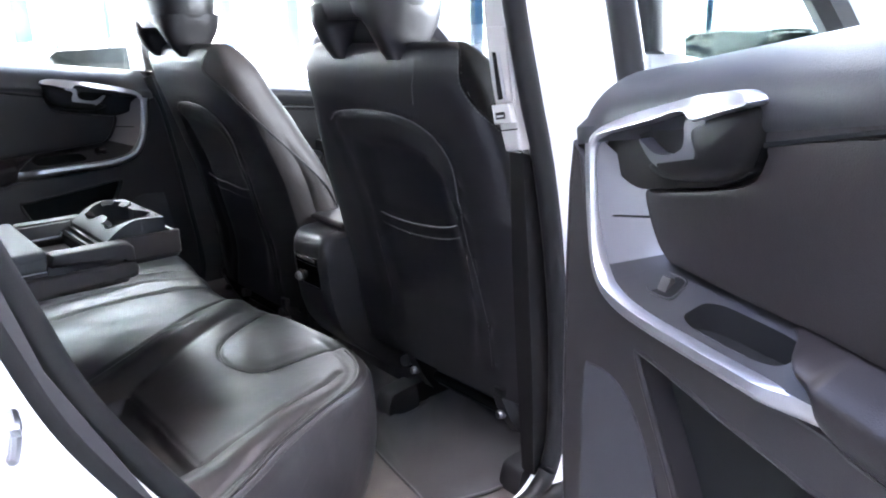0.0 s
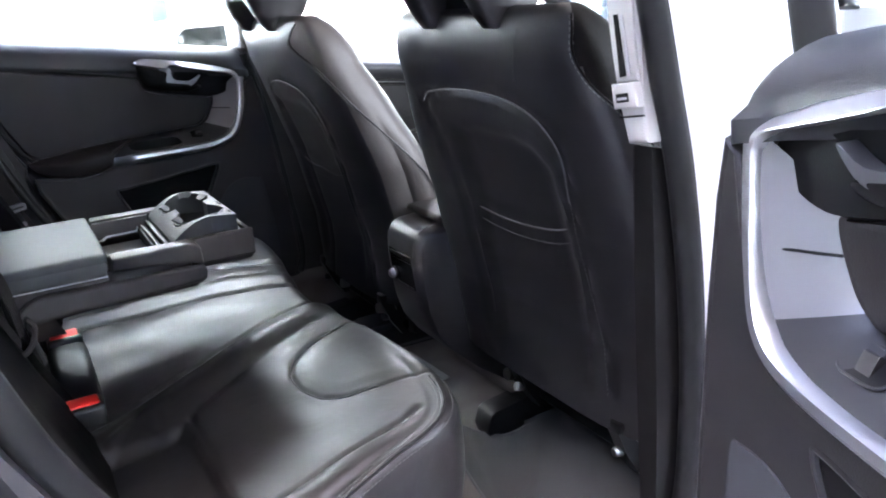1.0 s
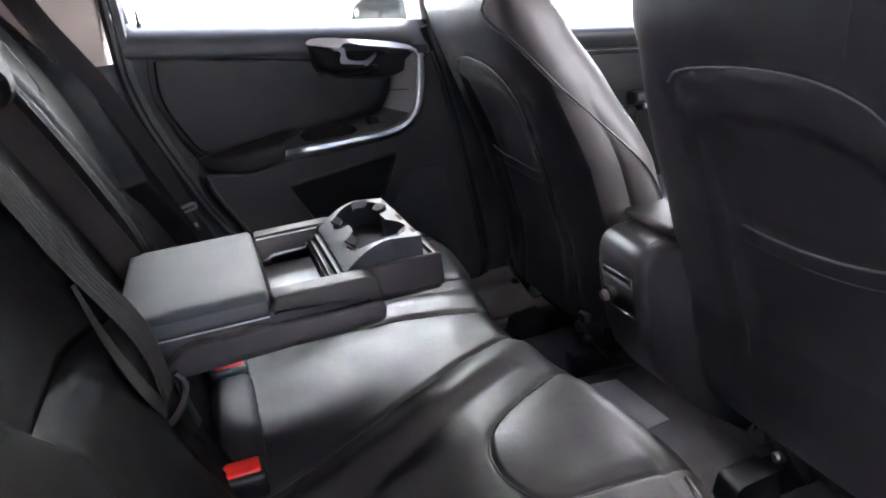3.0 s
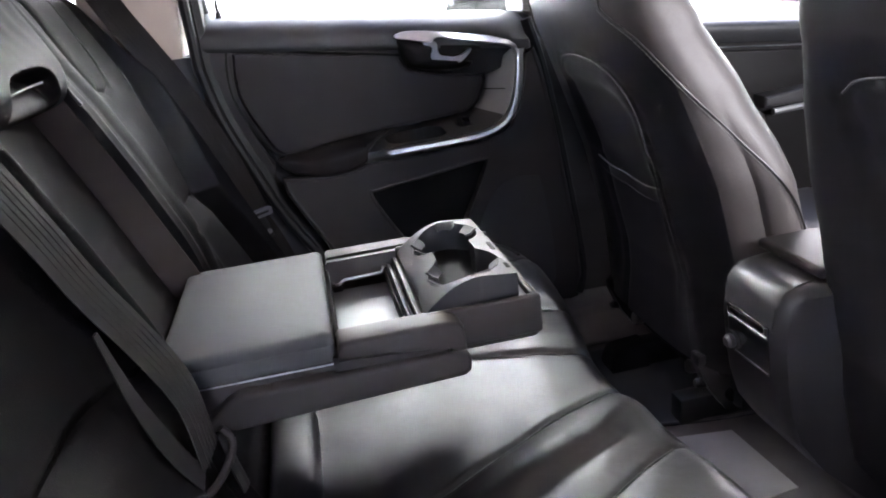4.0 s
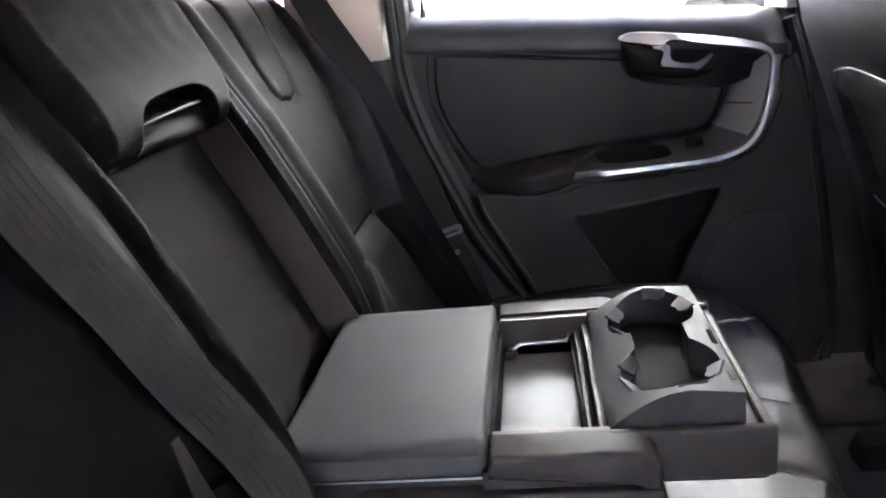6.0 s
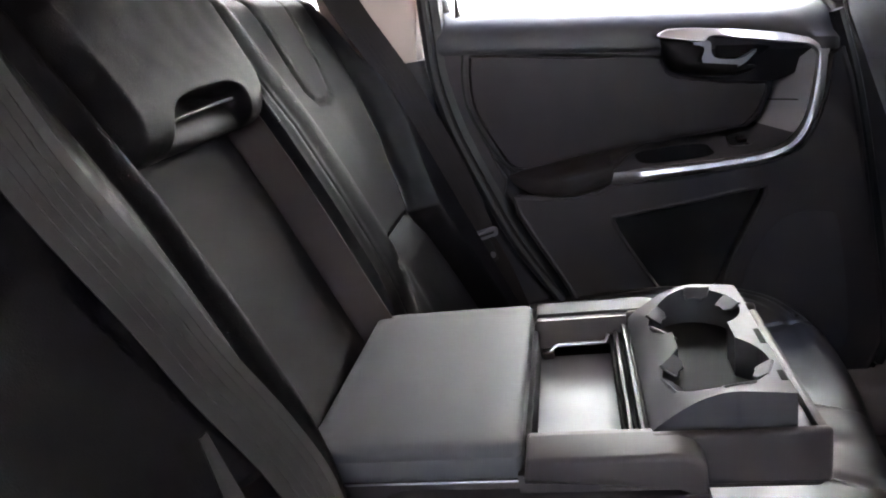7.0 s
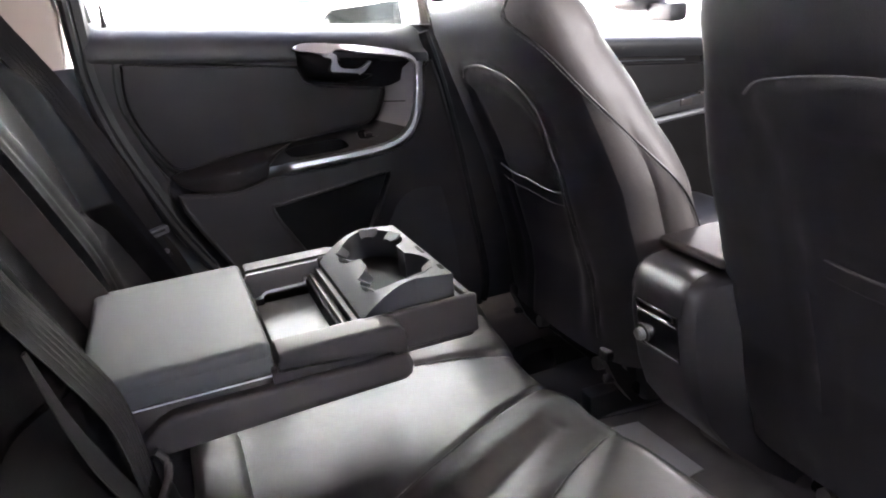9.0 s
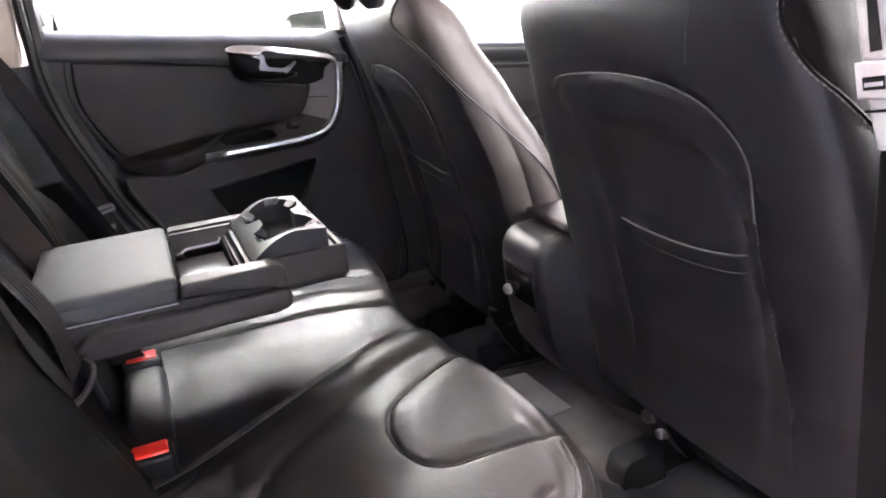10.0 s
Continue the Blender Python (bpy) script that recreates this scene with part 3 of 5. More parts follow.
    # window switch: rounded frame flush with the shelf, dark dish and a lifted toggle
    tilt = Matrix.Translation(at(0.897, 0.9955, 0.0132)) @ Matrix.Rotation(sg * radians(36), 4, "X")
    rim = [(0.0225 * math.copysign(abs(math.cos(a)) ** 0.5, math.cos(a)), 0.0145 * math.copysign(abs(math.sin(a)) ** 0.5, math.sin(a))) for a in np.linspace(0, 2 * math.pi, 32, endpoint=False)]
    dish = slab(rim, -0.004, 0.0004, lambda p, q, h: (p, q, h), 0.0004, 1)
    bmesh.ops.transform(dish, matrix=tilt, verts=dish.verts)
    sw = part("switch_dish", dish, BOWL, shelf)
    part("switch_frame", tube([tilt @ Vector((p, q, 0.0004)) for p, q in rim], 0.0013, 6, True), SHELF, shelf)
    tog = slab([(-0.0075, -0.0004), (-0.0070, 0.0062), (-0.0050, 0.0072), (0.0085, 0.0006)], -0.0075, 0.0075, lambda p, q, h: (h, p, q), 0.0014, 2)
    bmesh.ops.transform(tog, matrix=tilt, verts=tog.verts)
    part("window_switch", tog, PLASTIC_SMOOTH, shelf, "small dark window switch")
    part("plate_joint", tube([at(0.945, 1.057, 0.000), at(0.960, 1.056, 0.0085), at(0.978, 1.0545, 0.0145), at(0.996, 1.052, 0.0195), at(1.012, 1.050, 0.0235)], 0.0012, 6), RECESS, plate)
    # handle bowl: bulge behind the handle; flat black plate paints the cup's shade
    bowl = smooth_path([(0.778, 1.185, 0), (0.772, 1.165, 0), (0.778, 1.140, 0), (0.792, 1.122, 0), (0.84, 1.106, 0), (0.90, 1.096, 0), (0.955, 1.089, 0), (1.00, 1.105, 0), (1.017, 1.128, 0), (1.005, 1.143, 0), (0.93, 1.160, 0), (0.85, 1.180, 0)], 6, True)
    hb = part("handle_bowl", slab([(p.x, p.y) for p in bowl], -0.012, 0.008, at, 0.006), BOWL, d, "dark plastic bowl round the door handle")
    bulge = smooth_path([(0.776, 1.184, 0), (0.771, 1.165, 0), (0.777, 1.142, 0), (0.792, 1.123, 0), (0.84, 1.110, 0), (0.90, 1.106, 0), (0.925, 1.118, 0), (0.86, 1.124, 0), (0.842, 1.140, 0), (0.845, 1.172, 0)], 6, True)
    part("handle_bulge", pillow([(p.x, p.y) for p in bulge], at, 0.006, 0.026, 8, 2.4, (0.82, 1.138)), BOWL, hb)
    part("handle_cup", slab([(0.858, 1.176), (0.950, 1.158), (0.948, 1.146), (0.915, 1.128), (0.862, 1.132)], 0.0085, 0.0105, at, 0.001), RECESS, hb)
    hd = [(p.x, p.y) for p in smooth_path([(0.822, 1.170, 0), (0.848, 1.168, 0), (0.850, 1.152, 0), (0.854, 1.141, 0), (0.872, 1.135, 0), (0.895, 1.133, 0), (0.918, 1.145, 0), (0.920, 1.1425, 0), (0.903, 1.126, 0), (0.885, 1.120, 0), (0.850, 1.119, 0), (0.832, 1.122, 0), (0.826, 1.134, 0)], 3, True)]
    part("door_handle", slab(hd, 0.012, 0.027, at, 0.005), HANDLE, hb, "satin silver door handle")
    # silver band
    O = [(0.766, 1.188), (0.772, 1.192), (0.790, 1.195), (0.83, 1.191), (0.852, 1.187), (0.90, 1.179), (0.97, 1.164), (1.016, 1.151), (1.033, 1.137), (1.034, 1.118), (1.026, 1.065), (1.008, 1.010), (0.985, 0.978), (0.947, 0.959), (0.90, 0.952), (0.81, 0.948), (0.74, 0.945), (0.670, 0.941)]
    I = [(0.767, 1.188), (0.770, 1.184), (0.800, 1.176), (0.836, 1.167), (0.852, 1.176), (0.90, 1.164), (0.96, 1.151), (0.996, 1.143), (1.011, 1.132), (1.014, 1.118), (1.006, 1.065), (0.992, 1.022), (0.970, 0.994), (0.94, 0.980), (0.89, 0.973), (0.81, 0.970), (0.74, 0.969), (0.678, 0.969)]
    LO = smooth_path([(*p, 0) for p in O], 6)
    LI = smooth_path([(*p, 0) for p in I], 6)
    rows = []
    n = len(LO)
    for i in range(n):
        f = i / (n - 1)
        e = 0.028 + 0.024 * float(sstep(0.5, 0.75, np.array(f))) - 0.016 * float(sstep(0.95, 1.0, np.array(f)))
        o, q = LO[i], LI[i]
        row = [at(o.x, o.y, -0.005)]
        up = 1 - float(sstep(0.36, 0.5, np.array(f)))
        for g in (0.0, 0.06, 0.25, 0.55, 0.78, 0.87, 0.95, 1.0):
            m_ = o.lerp(q, g)
            lift = 0.48 * (1 - float(sstep(0.85, 0.89, np.array(o.x)))) * (f < 0.4)
            h2 = 0.42 + lift + (0.68 - lift) * min(1, g * 1.25) - 0.25 * max(0, g - 0.9) / 0.1
            h1 = 1.02 - 0.32 * (1 - min(1, g * 2.0)) ** 2 - 0.10 * max(0, g - 0.5) - 0.22 * max(0, g - 0.93) / 0.07
            row.append(at(m_.x, m_.y, e * (h1 * (1 - up) + h2 * up)))
        row.append(at(q.x, q.y, e * 0.5 if f > 0.5 else -0.005))
        rows.append(row)
    bm, V = grid(rows, close_v=True)
    cap(bm, list(reversed(V[0])))
    cap(bm, V[-1])
    part("trim_band", bm, SILVER, d, "satin silver trim band")
    # armrest
    rows = []
    for x in np.concatenate([np.linspace(0.492, 0.672, 40), np.linspace(0.6745, 0.733, 22)]):
        zt = float(np.interp(x, [0.49, 0.52, 0.58, 0.64, 0.70, 0.733], [0.973, 0.980, 0.989, 0.996, 1.002, 1.004]))
        zb = float(np.interp(x, [0.49, 0.505, 0.53, 0.56, 0.61, 0.65, 0.674, 0.679, 0.70, 0.733], [0.968, 0.950, 0.936, 0.928, 0.926, 0.933, 0.944, 0.966, 0.986, 1.001]))
        dp = 0.047 * float(sstep(0.47, 0.60, np.array(x))) * (1 - 0.85 * float(sstep(0.69, 0.735, np.array(x))))
        zr = zb + 0.60 * (zt - zb)
        ring = [at(x, zt, -0.008)]
        for k in range(9):
            g = k / 8
            ring.append(at(x, zt + (zr - zt) * g, 0.002 + (dp - 0.002) * math.sin(g * math.pi / 2) ** 1.15))
        for k in range(1, 11):
            a = k / 10 * math.pi / 2
            ring.append(at(x, zr - (zr - zb) * math.sin(a), dp * (0.45 + 0.55 * math.cos(a) ** 0.7)))
        ring.append(at(x, zb, -0.008))
        rows.append(ring)
    bm, V = grid(rows, close_v=True)
    cap(bm, list(reversed(V[0])))
    cap(bm, V[-1])
    part("armrest", bm, INSERT, d, "padded dark wedge armrest")
    # lower panel with an open pocket
    lowo = [(0.676, 0.938), (0.74, 0.942), (0.81, 0.945), (0.90, 0.949), (0.95, 0.956), (0.99, 0.975), (1.012, 1.008), (1.03, 1.063), (1.037, 1.12), (1.050, 1.13), (1.064, 1.08), (1.082, 0.98), (1.102, 0.84), (1.121, 0.70), (1.127, 0.60), (1.105, 0.545), (1.05, 0.52),
            (0.72, 0.52), (0.655, 0.58), (0.615, 0.68), (0.572, 0.775), (0.528, 0.86), (0.506, 0.905), (0.500, 0.932), (0.545, 0.926), (0.60, 0.922), (0.655, 0.930)]
    pk = [(p.x, p.y) for p in smooth_path([(0.672, 0.870, 0), (0.70, 0.884, 0), (0.80, 0.896, 0), (0.915, 0.912, 0), (0.934, 0.905, 0), (0.915, 0.86, 0), (0.875, 0.78, 0), (0.855, 0.73, 0), (0.83, 0.715, 0), (0.76, 0.72, 0), (0.735, 0.75, 0)], 5, True)]
    bm = bmesh.new()
    fo = [bm.verts.new(at(x, z, 0.028)) for x, z in lowo]
    bo = [bm.verts.new(at(x, z, -0.012)) for x, z in lowo]
    fi = [bm.verts.new(at(x, z, 0.028)) for x, z in pk]
    bi = [bm.verts.new(at(x, z, -0.010)) for x, z in pk]
    eds = [bm.edges.new((L_[k], L_[(k + 1) % len(L_)])) for L_ in (fo, fi) for k in range(len(L_))]
    bmesh.ops.triangle_fill(bm, edges=eds, use_beauty=True)
    for A_, B_ in ((fo, bo), (fi, bi)):
        for k in range(len(A_)):
            bm.faces.new((A_[k], A_[(k + 1) % len(A_)], B_[(k + 1) % len(A_)], B_[k]))
    bm.faces.new(bi)
    lower = part("lower_panel", bm, DOOR_PLASTIC, d, "lower door panel with open pocket")
    # black sheet on the pocket's shallow floor paints its deep shade
    part("pocket_lining", slab(pk, -0.0098, -0.008, at), RECESS, lower, "pocket lining blackened for the pocket's deep shade")
    part("pocket_lip", tube([at(x, z, 0.0255) for x, z in pk], 0.0042, 8, True, up=(0, 1, 0)), DOOR_PLASTIC, lower)
    part("panel_edge", tube([at(x, z, 0.022) for x, z in lowo], 0.0075, 8, True, up=(0, 1, 0)), DOOR_PLASTIC, lower)
    # speaker
    sp = smooth_path([(1.049, 0.840, 0), (1.034, 0.857, 0), (0.985, 0.860, 0), (0.948, 0.842, 0), (0.918, 0.80, 0), (0.897, 0.753, 0), (0.880, 0.68, 0), (0.885, 0.60, 0), (0.96, 0.585, 0), (1.05, 0.59, 0), (1.070, 0.62, 0), (1.066, 0.72, 0)], 6, True)
    gr = part("speaker_grille", slab([(p.x, p.y) for p in sp], 0.020, 0.0305, at, 0.002), GRILLE, lower, "rounded speaker grille")
    # window frame
    fr = [at(0.40, BELT(0.40) - 0.03, -0.06), at(0.385, 1.42, -0.05), at(0.42, 1.56, -0.01), at(0.50, 1.605, 0.0), at(0.9, 1.615, 0.0), at(1.02, 1.60, 0.0), at(1.085, 1.54, -0.01), at(1.085, 1.35, -0.05), at(1.058, BELT(1.05) - 0.03, -0.06)]
    part("window_frame", tube(smooth_path(fr, 6), 0.018, 10), RUBBER, d)
    g = part("window_glass", slab([(0.41, BELT(0.41) - 0.02), (0.40, 1.42), (0.44, 1.55), (0.52, 1.595), (0.9, 1.60), (1.01, 1.59), (1.04, 1.53), (1.045, BELT(1.045) - 0.02)], -0.072, -0.068, lambda x, z, a: (x, sg * (0.70 - a - 0.06 * (z - 1.25)), z)), GLASS, d, smooth=False)
    g.visible_shadow = False
    # lock pin
    part("lock_pin", tube([at(0.435, BELT(0.435) - 0.01, 0.006), at(0.435, BELT(0.435) + 0.012, 0.006), at(0.435, BELT(0.435) + 0.03, 0.006)], [0.006, 0.004, 0.0025], 10), BLACK_METAL, d)
    if m is not None:
        d.matrix_basis = m @ Matrix.Translation(base)
    return d


rear_door("door_far", 1, "closed rear car door with dark trim and silver band")
rear_door("door_near", -1, "rear car door standing wide open with silver trim", OPEN)


def front_door():
    """Closed front door on the far side, seen past the seat."""
    d = thing("door_front", (1.65, 0.78, 0.5), "closed front car door with dark trim panel", "car door", kind="structure")
    at = lambda x, z, a: (x, 0.72 - a, z)
    fb = lambda x: 1.196 - 0.10 * (x - 1.12)
    part("outer_skin", box(1.15, 2.3, 0.86, 0.90, 0.48, 1.12, 0.01), WHITE_PAINT, d)
    part("trim_panel", slab([(1.165, fb(1.165) - 0.03), (2.2, fb(2.2) - 0.03), (2.2, 0.5), (1.245, 0.5), (1.20, 0.9)], -0.13, 0.0, at), BOWL, d)
    rows = []
    for x in np.linspace(1.155, 2.2, 24):
        z = fb(x)
        rows.append([at(x, z + h, a) for a, h in ((-0.062, 0.0), (-0.040, -0.004), (-0.010, -0.016), (0.016, -0.028), (0.026, -0.034), (0.031, -0.042), (0.030, -0.054), (0.022, -0.068), (0.010, -0.078), (-0.062, -0.078))])
    bm, V = grid(rows, close_v=True)
    cap(bm, list(reversed(V[0])))
    cap(bm, V[-1])
    part("top_roll", bm, ROLL, d, "grey soft-touch top roll")
    ins = part("padded_insert", slab([(1.25, 1.088), (2.1, 1.003), (2.1, 0.948), (1.6, 0.955), (1.25, 0.98)], 0.0, 0.012, at, 0.006), BOWL, d)
    part("bright_line", tube([at(1.26, 1.093, 0.012), at(1.74, 1.048, 0.012)], 0.0018, 6), STEEL, ins)
    bowl = part("handle_bowl", slab([(p.x, p.y) for p in smooth_path([(1.735, 1.085, 0), (1.84, 1.083, 0), (1.93, 1.072, 0), (1.93, 1.015, 0), (1.83, 1.003, 0), (1.755, 1.022, 0)], 5, True)], 0.0, 0.022, lambda x, z, a: at(x + 0.06, z, a), 0.006), PLASTIC, d)
    part("door_handle", slab([(p.x, p.y) for p in smooth_path([(1.752, 1.082, 0), (1.80, 1.090, 0), (1.92, 1.080, 0), (1.92, 1.070, 0), (1.85, 1.066, 0), (1.845, 1.035, 0), (1.885, 1.028, 0), (1.885, 1.020, 0), (1.81, 1.024, 0), (1.81, 1.066, 0), (1.775, 1.072, 0)], 3, True)], 0.018, 0.034, lambda x, z, a: at(x + 0.06, z, a), 0.004), SILVER, bowl, "satin silver door handle")
    shelf = part("switch_shelf", slab([(1.60, 0.922), (1.60, 0.950), (1.80, 0.965), (2.0, 0.962), (2.0, 0.926)], 0.0, 0.045, at, 0.008), SHELF, d)
    for x in (1.72, 1.78, 1.84):
        part("window_switch", box(x - 0.018, x + 0.018, 0.672, 0.690, 0.958 - 0.02 * (x < 1.75), 0.968 - 0.012 * (x < 1.75), 0.003), PLASTIC_SMOOTH, shelf)
    part("trim_band", tube([at(1.62, 0.912, 0.046), at(1.75, 0.918, 0.046), at(2.0, 0.926, 0.040)], 0.0075, 8), SILVER, d, "satin silver trim band")
    part("armrest", box(1.25, 1.60, 0.66, 0.72, 0.86, 0.92, 0.02, 3), BOWL, d)
    fr = [at(1.17, fb(1.17) - 0.03, -0.05), at(1.16, 1.4, -0.03), at(1.15, 1.60, 0.02), at(1.5, 1.62, 0.02), at(1.75, 1.58, 0.02), at(2.15, 1.12, -0.05)]
    part("window_frame", tube(fr, 0.022, 8), BLACK_METAL, d)
    m = part("door_mirror", box(1.76, 1.88, 0.93, 1.08, 1.16, 1.30, 0.035, 4), PLASTIC, d, "dark door mirror housing")
    part("mirror_arm", box(1.80, 1.86, 0.84, 0.95, 1.13, 1.18, 0.012), PLASTIC, m)


front_door()


# ================================================================ front seats
def seat_profile(z):
    """x of the back face at height z."""
    return float(np.interp(z, [0.55, 0.62, 0.75, 0.935, 1.13, 1.20, 1.27], [1.205, 1.21, 1.205, 1.163, 1.095, 1.068, 1.040]))


def seat_section(z):
    """Back face x, half width and depth of the front backrest at height z."""
    f = min(1, max(0, (z - 1.18) / 0.10))
    rnd = math.sqrt(max(0, 1 - f * f))
    hw = float(np.interp(z, [0.6, 0.75, 0.95, 1.10, 1.18], [0.255, 0.275, 0.275, 0.262, 0.245])) * (0.76 + 0.24 * rnd)
    D = float(np.interp(z, [0.6, 0.85, 1.0, 1.1, 1.18], [0.20, 0.20, 0.195, 0.175, 0.15])) * (0.25 + 0.75 * rnd)
    return seat_profile(z) + 0.045 * (1 - rnd), hw, D


def headrest_shell(dx, yc):
    """Rounded head part of the headrest, above its feet."""
    rows = []
    for z, hw, x0, x1 in ((1.318, 0.112, 1.014, 1.146), (1.330, 0.122, 1.006, 1.154), (1.345, 0.1275, 1.001, 1.159), (1.38, 0.131, 0.992, 1.165), (1.43, 0.133, 0.990, 1.166), (1.47, 0.128, 0.996, 1.160), (1.495, 0.112, 1.012, 1.145), (1.507, 0.075, 1.045, 1.115)):
        ring = []
        for k in range(40):
            a = 2 * math.pi * k / 40
            ca, sa = math.cos(a), math.sin(a)
            r = (abs(ca) ** 2.7 + abs(sa) ** 2.7) ** (-1 / 2.7)
            ring.append(((x0 + x1) / 2 + dx + r * ca * (x1 - x0) / 2, yc + r * sa * hw, z))
        rows.append(ring)
    bm, V = grid(rows, close_v=True)
    cap(bm, list(reversed(V[0])))
    cap(bm, V[-1])
    return bm


def front_seat(sg, dx, dy, rail, label):
    """sg -1: near seat; the mesh is drawn round y = 0 and moved to its place."""
    yc = sg * 0.365 + dy
    s = thing("front_seat", (1.4 + dx, yc, 0.44), label, "car seat", "front seats")
    zs = np.concatenate([np.linspace(0.60, 1.18, 70), 1.18 + 0.099 * np.sin(np.linspace(0, math.pi / 2, 22))[1:]])
    # outline of the map pocket (across, up), round the seat's middle
    pocket = [(-0.155, 0.62), (-0.168, 0.80), (-0.162, 0.95), (-0.168, 1.06), (-0.184, 1.128), (-0.150, 1.146), (-0.05, 1.156), (0.04, 1.153), (0.100, 1.139), (0.140, 1.112), (0.160, 1.070), (0.150, 1.00), (0.141, 0.935), (0.148, 0.868), (0.158, 0.76), (0.166, 0.66)]
    panel = [(-0.150, 0.6), (-0.150, 0.85), (-0.132, 0.95), (-0.122, 1.04), (-0.112, 1.095), (-0.05, 1.104), (0.05, 1.102), (0.10, 1.088), (0.135, 1.05), (0.132, 0.95), (0.130, 0.6)]

    if sg > 0:
        pocket = [(y * 0.58 if y < 0 else y, z - 0.021) for y, z in pocket]

    def flare(z, u):
        """Extra width of the bolster beside the console; u runs from -1 in front to 1 at the back."""
        if sg < 0:
            return float(np.interp(z, [0.60, 0.70, 0.86, 1.0, 1.10, 1.18, 1.25], [0.030, 0.052, 0.056, 0.048, 0.026, 0.008, 0.0]))
        return 0.035 * math.sqrt(max(0.0, -u)) * (1 - float(sstep(0.93, 1.08, np.array(z))))

    rows = []
    for z in zs:
        xb, hw, D = seat_section(z)
        ring = []
        for k in range(150):
            a = 2 * math.pi * k / 150
            ca, sa = math.cos(a), math.sin(a)
            inner = sa * sg < 0
            n = 6.5 if sg < 0 and inner and ca > 0 else 3.9 if sg < 0 and ca > 0 else 3.1
            r = (abs(ca) ** n + abs(sa) ** n) ** (-1 / n)
            ring.append((xb + D / 2 - r * ca * D / 2, r * sa * (hw + (flare(z, r * ca) if inner else 0.0)), z))
        rows.append(ring)
    A = np.array(rows)
    yy, zz = -A[..., 1], A[..., 2]
    back = A[..., 0] < (np.array([seat_profile(z) for z in zs])[:, None] + 0.05)
    seam = seg_dist(yy, zz, pocket)
    rec = inside(yy, zz, panel) * sstep(0.0, 0.024, seg_dist(yy, zz, panel + [panel[0]])) * sstep(0.61, 0.70, zz)
    A[..., 0] += np.where(back, 0.006 * np.exp(-(seam / 0.006) ** 2) + 0.011 * rec - 0.0035 * np.exp(-((zz - (0.935 + 0.9 * (yy + 0.01) ** 2)) / 0.010) ** 2) * rec + 0.0030 * np.exp(-((yy - 0.118 - 0.05 * (0.90 - zz)) / 0.006) ** 2) * (1 - sstep(0.86, 0.92, zz)) * sstep(0.62, 0.70, zz), 0)
    A[..., 0] += dx
    A[..., 1] += yc
    line = ((1.262, 0.012), (1.245, 0.008), (1.215, 0.006), (1.167, 0.022), (1.093, 0.050), (1.02, 0.094), (0.95, 0.130), (0.89, 0.152), (0.80, 0.165)) if sg > 0 else ((1.266, 0.026), (1.252, 0.024), (1.216, 0.020), (1.178, 0.028), (1.146, 0.048), (1.116, 0.068), (1.06, 0.105), (1.0, 0.135), (0.9, 0.155))
    cover, hide = bmesh.new(), bmesh.new()
    VC = [[cover.verts.new(tuple(p)) for p in r] for r in A]
    VH = [[hide.verts.new(tuple(p)) for p in r] for r in A]
    lz, lo = [p[0] for p in reversed(line)], [p[1] for p in reversed(line)]
    for i in range(len(zs) - 1):
        zm = (zs[i] + zs[i + 1]) / 2
        xb, hw, D = seat_section(zm)
        lim = float(np.interp(zm, lz, lo)) + xb + dx
        for k in range(150):
            q = [(i, k), (i + 1, k), (i + 1, (k + 1) % 150), (i, (k + 1) % 150)]
            behind = sum(A[a_, b_, 0] for a_, b_ in q) / 4 < lim and not (sg > 0 and A[i, k, 1] - yc < -0.955 * hw)
            W_ = VC if behind else VH
            (cover if behind else hide).faces.new([W_[a_][b_] for a_, b_ in q])
    cap(hide, VH[-1])
    for m_ in (cover, hide):
        bmesh.ops.delete(m_, geom=[v for v in m_.verts if not v.link_faces], context="VERTS")
    bk = part("backrest", cover, LEATHER_BACK, s)
    # far side coloured as lit, near side and piping coloured as shaded
    part("side_bolster", hide, LIT_BOLSTER if sg > 0 else LEATHER_SHADED, bk, "smooth leather side bolster")
    on = lambda y, z, o=0.0: (seat_profile(z) + dx + o, yc - y, z)
    # pocket seam, elastic edge
    part("pocket_seam", tube([on(p.x, p.y, 0.001) for p in smooth_path([(y, z, 0) for y, z in pocket[4:12]], 6)], 0.0015, 6), STITCH, bk)
    part("pocket_stitching", stitches([on(p.x, p.y, 0.0035) for p in smooth_path([(y, z, 0) for y, z in pocket[11:]], 8)], 0.006, 0.003, 0.0008), STITCH, bk)
    for dz, rad in ((0, 0.0020), (-0.024, 0.0006)):
        el = [on(p.x * (0.7 if sg > 0 and p.x < 0 else 1.0), p.y + dz - (0.010 + 0.20 * max(0.0, p.x) if sg > 0 else 0.0), 0.006) for p in smooth_path([(-0.150, 0.938, 0), (-0.08, 0.928, 0), (0.0, 0.927, 0), (0.08, 0.936, 0), (0.138, 0.954, 0)], 6)]
        # upper edge takes the pale thread colour to paint its highlight
        part("pocket_edge", tube(el, rad, 6), STITCH if rad > 0.001 else LEATHER_BACK, bk)
    # stitched seam where the back panel meets the side
    for side in (1, -1):
        pts = []
        for z, off in line:
            xb, hw, D = seat_section(z)
            pw = 3.95 if sg < 0 and side > 0 else 3.4
            y = hw * (1 - min(1, abs(1 - 2 * off / D)) ** pw) ** (1 / pw)
            y += (flare(z, 1 - 2 * off / D) if side < 0 else 0.0) * (y / hw)
            pts.append((xb + dx + off - 0.0005, yc + side * sg * (y + 0.0008), z))
        sp_ = smooth_path(pts, 5)
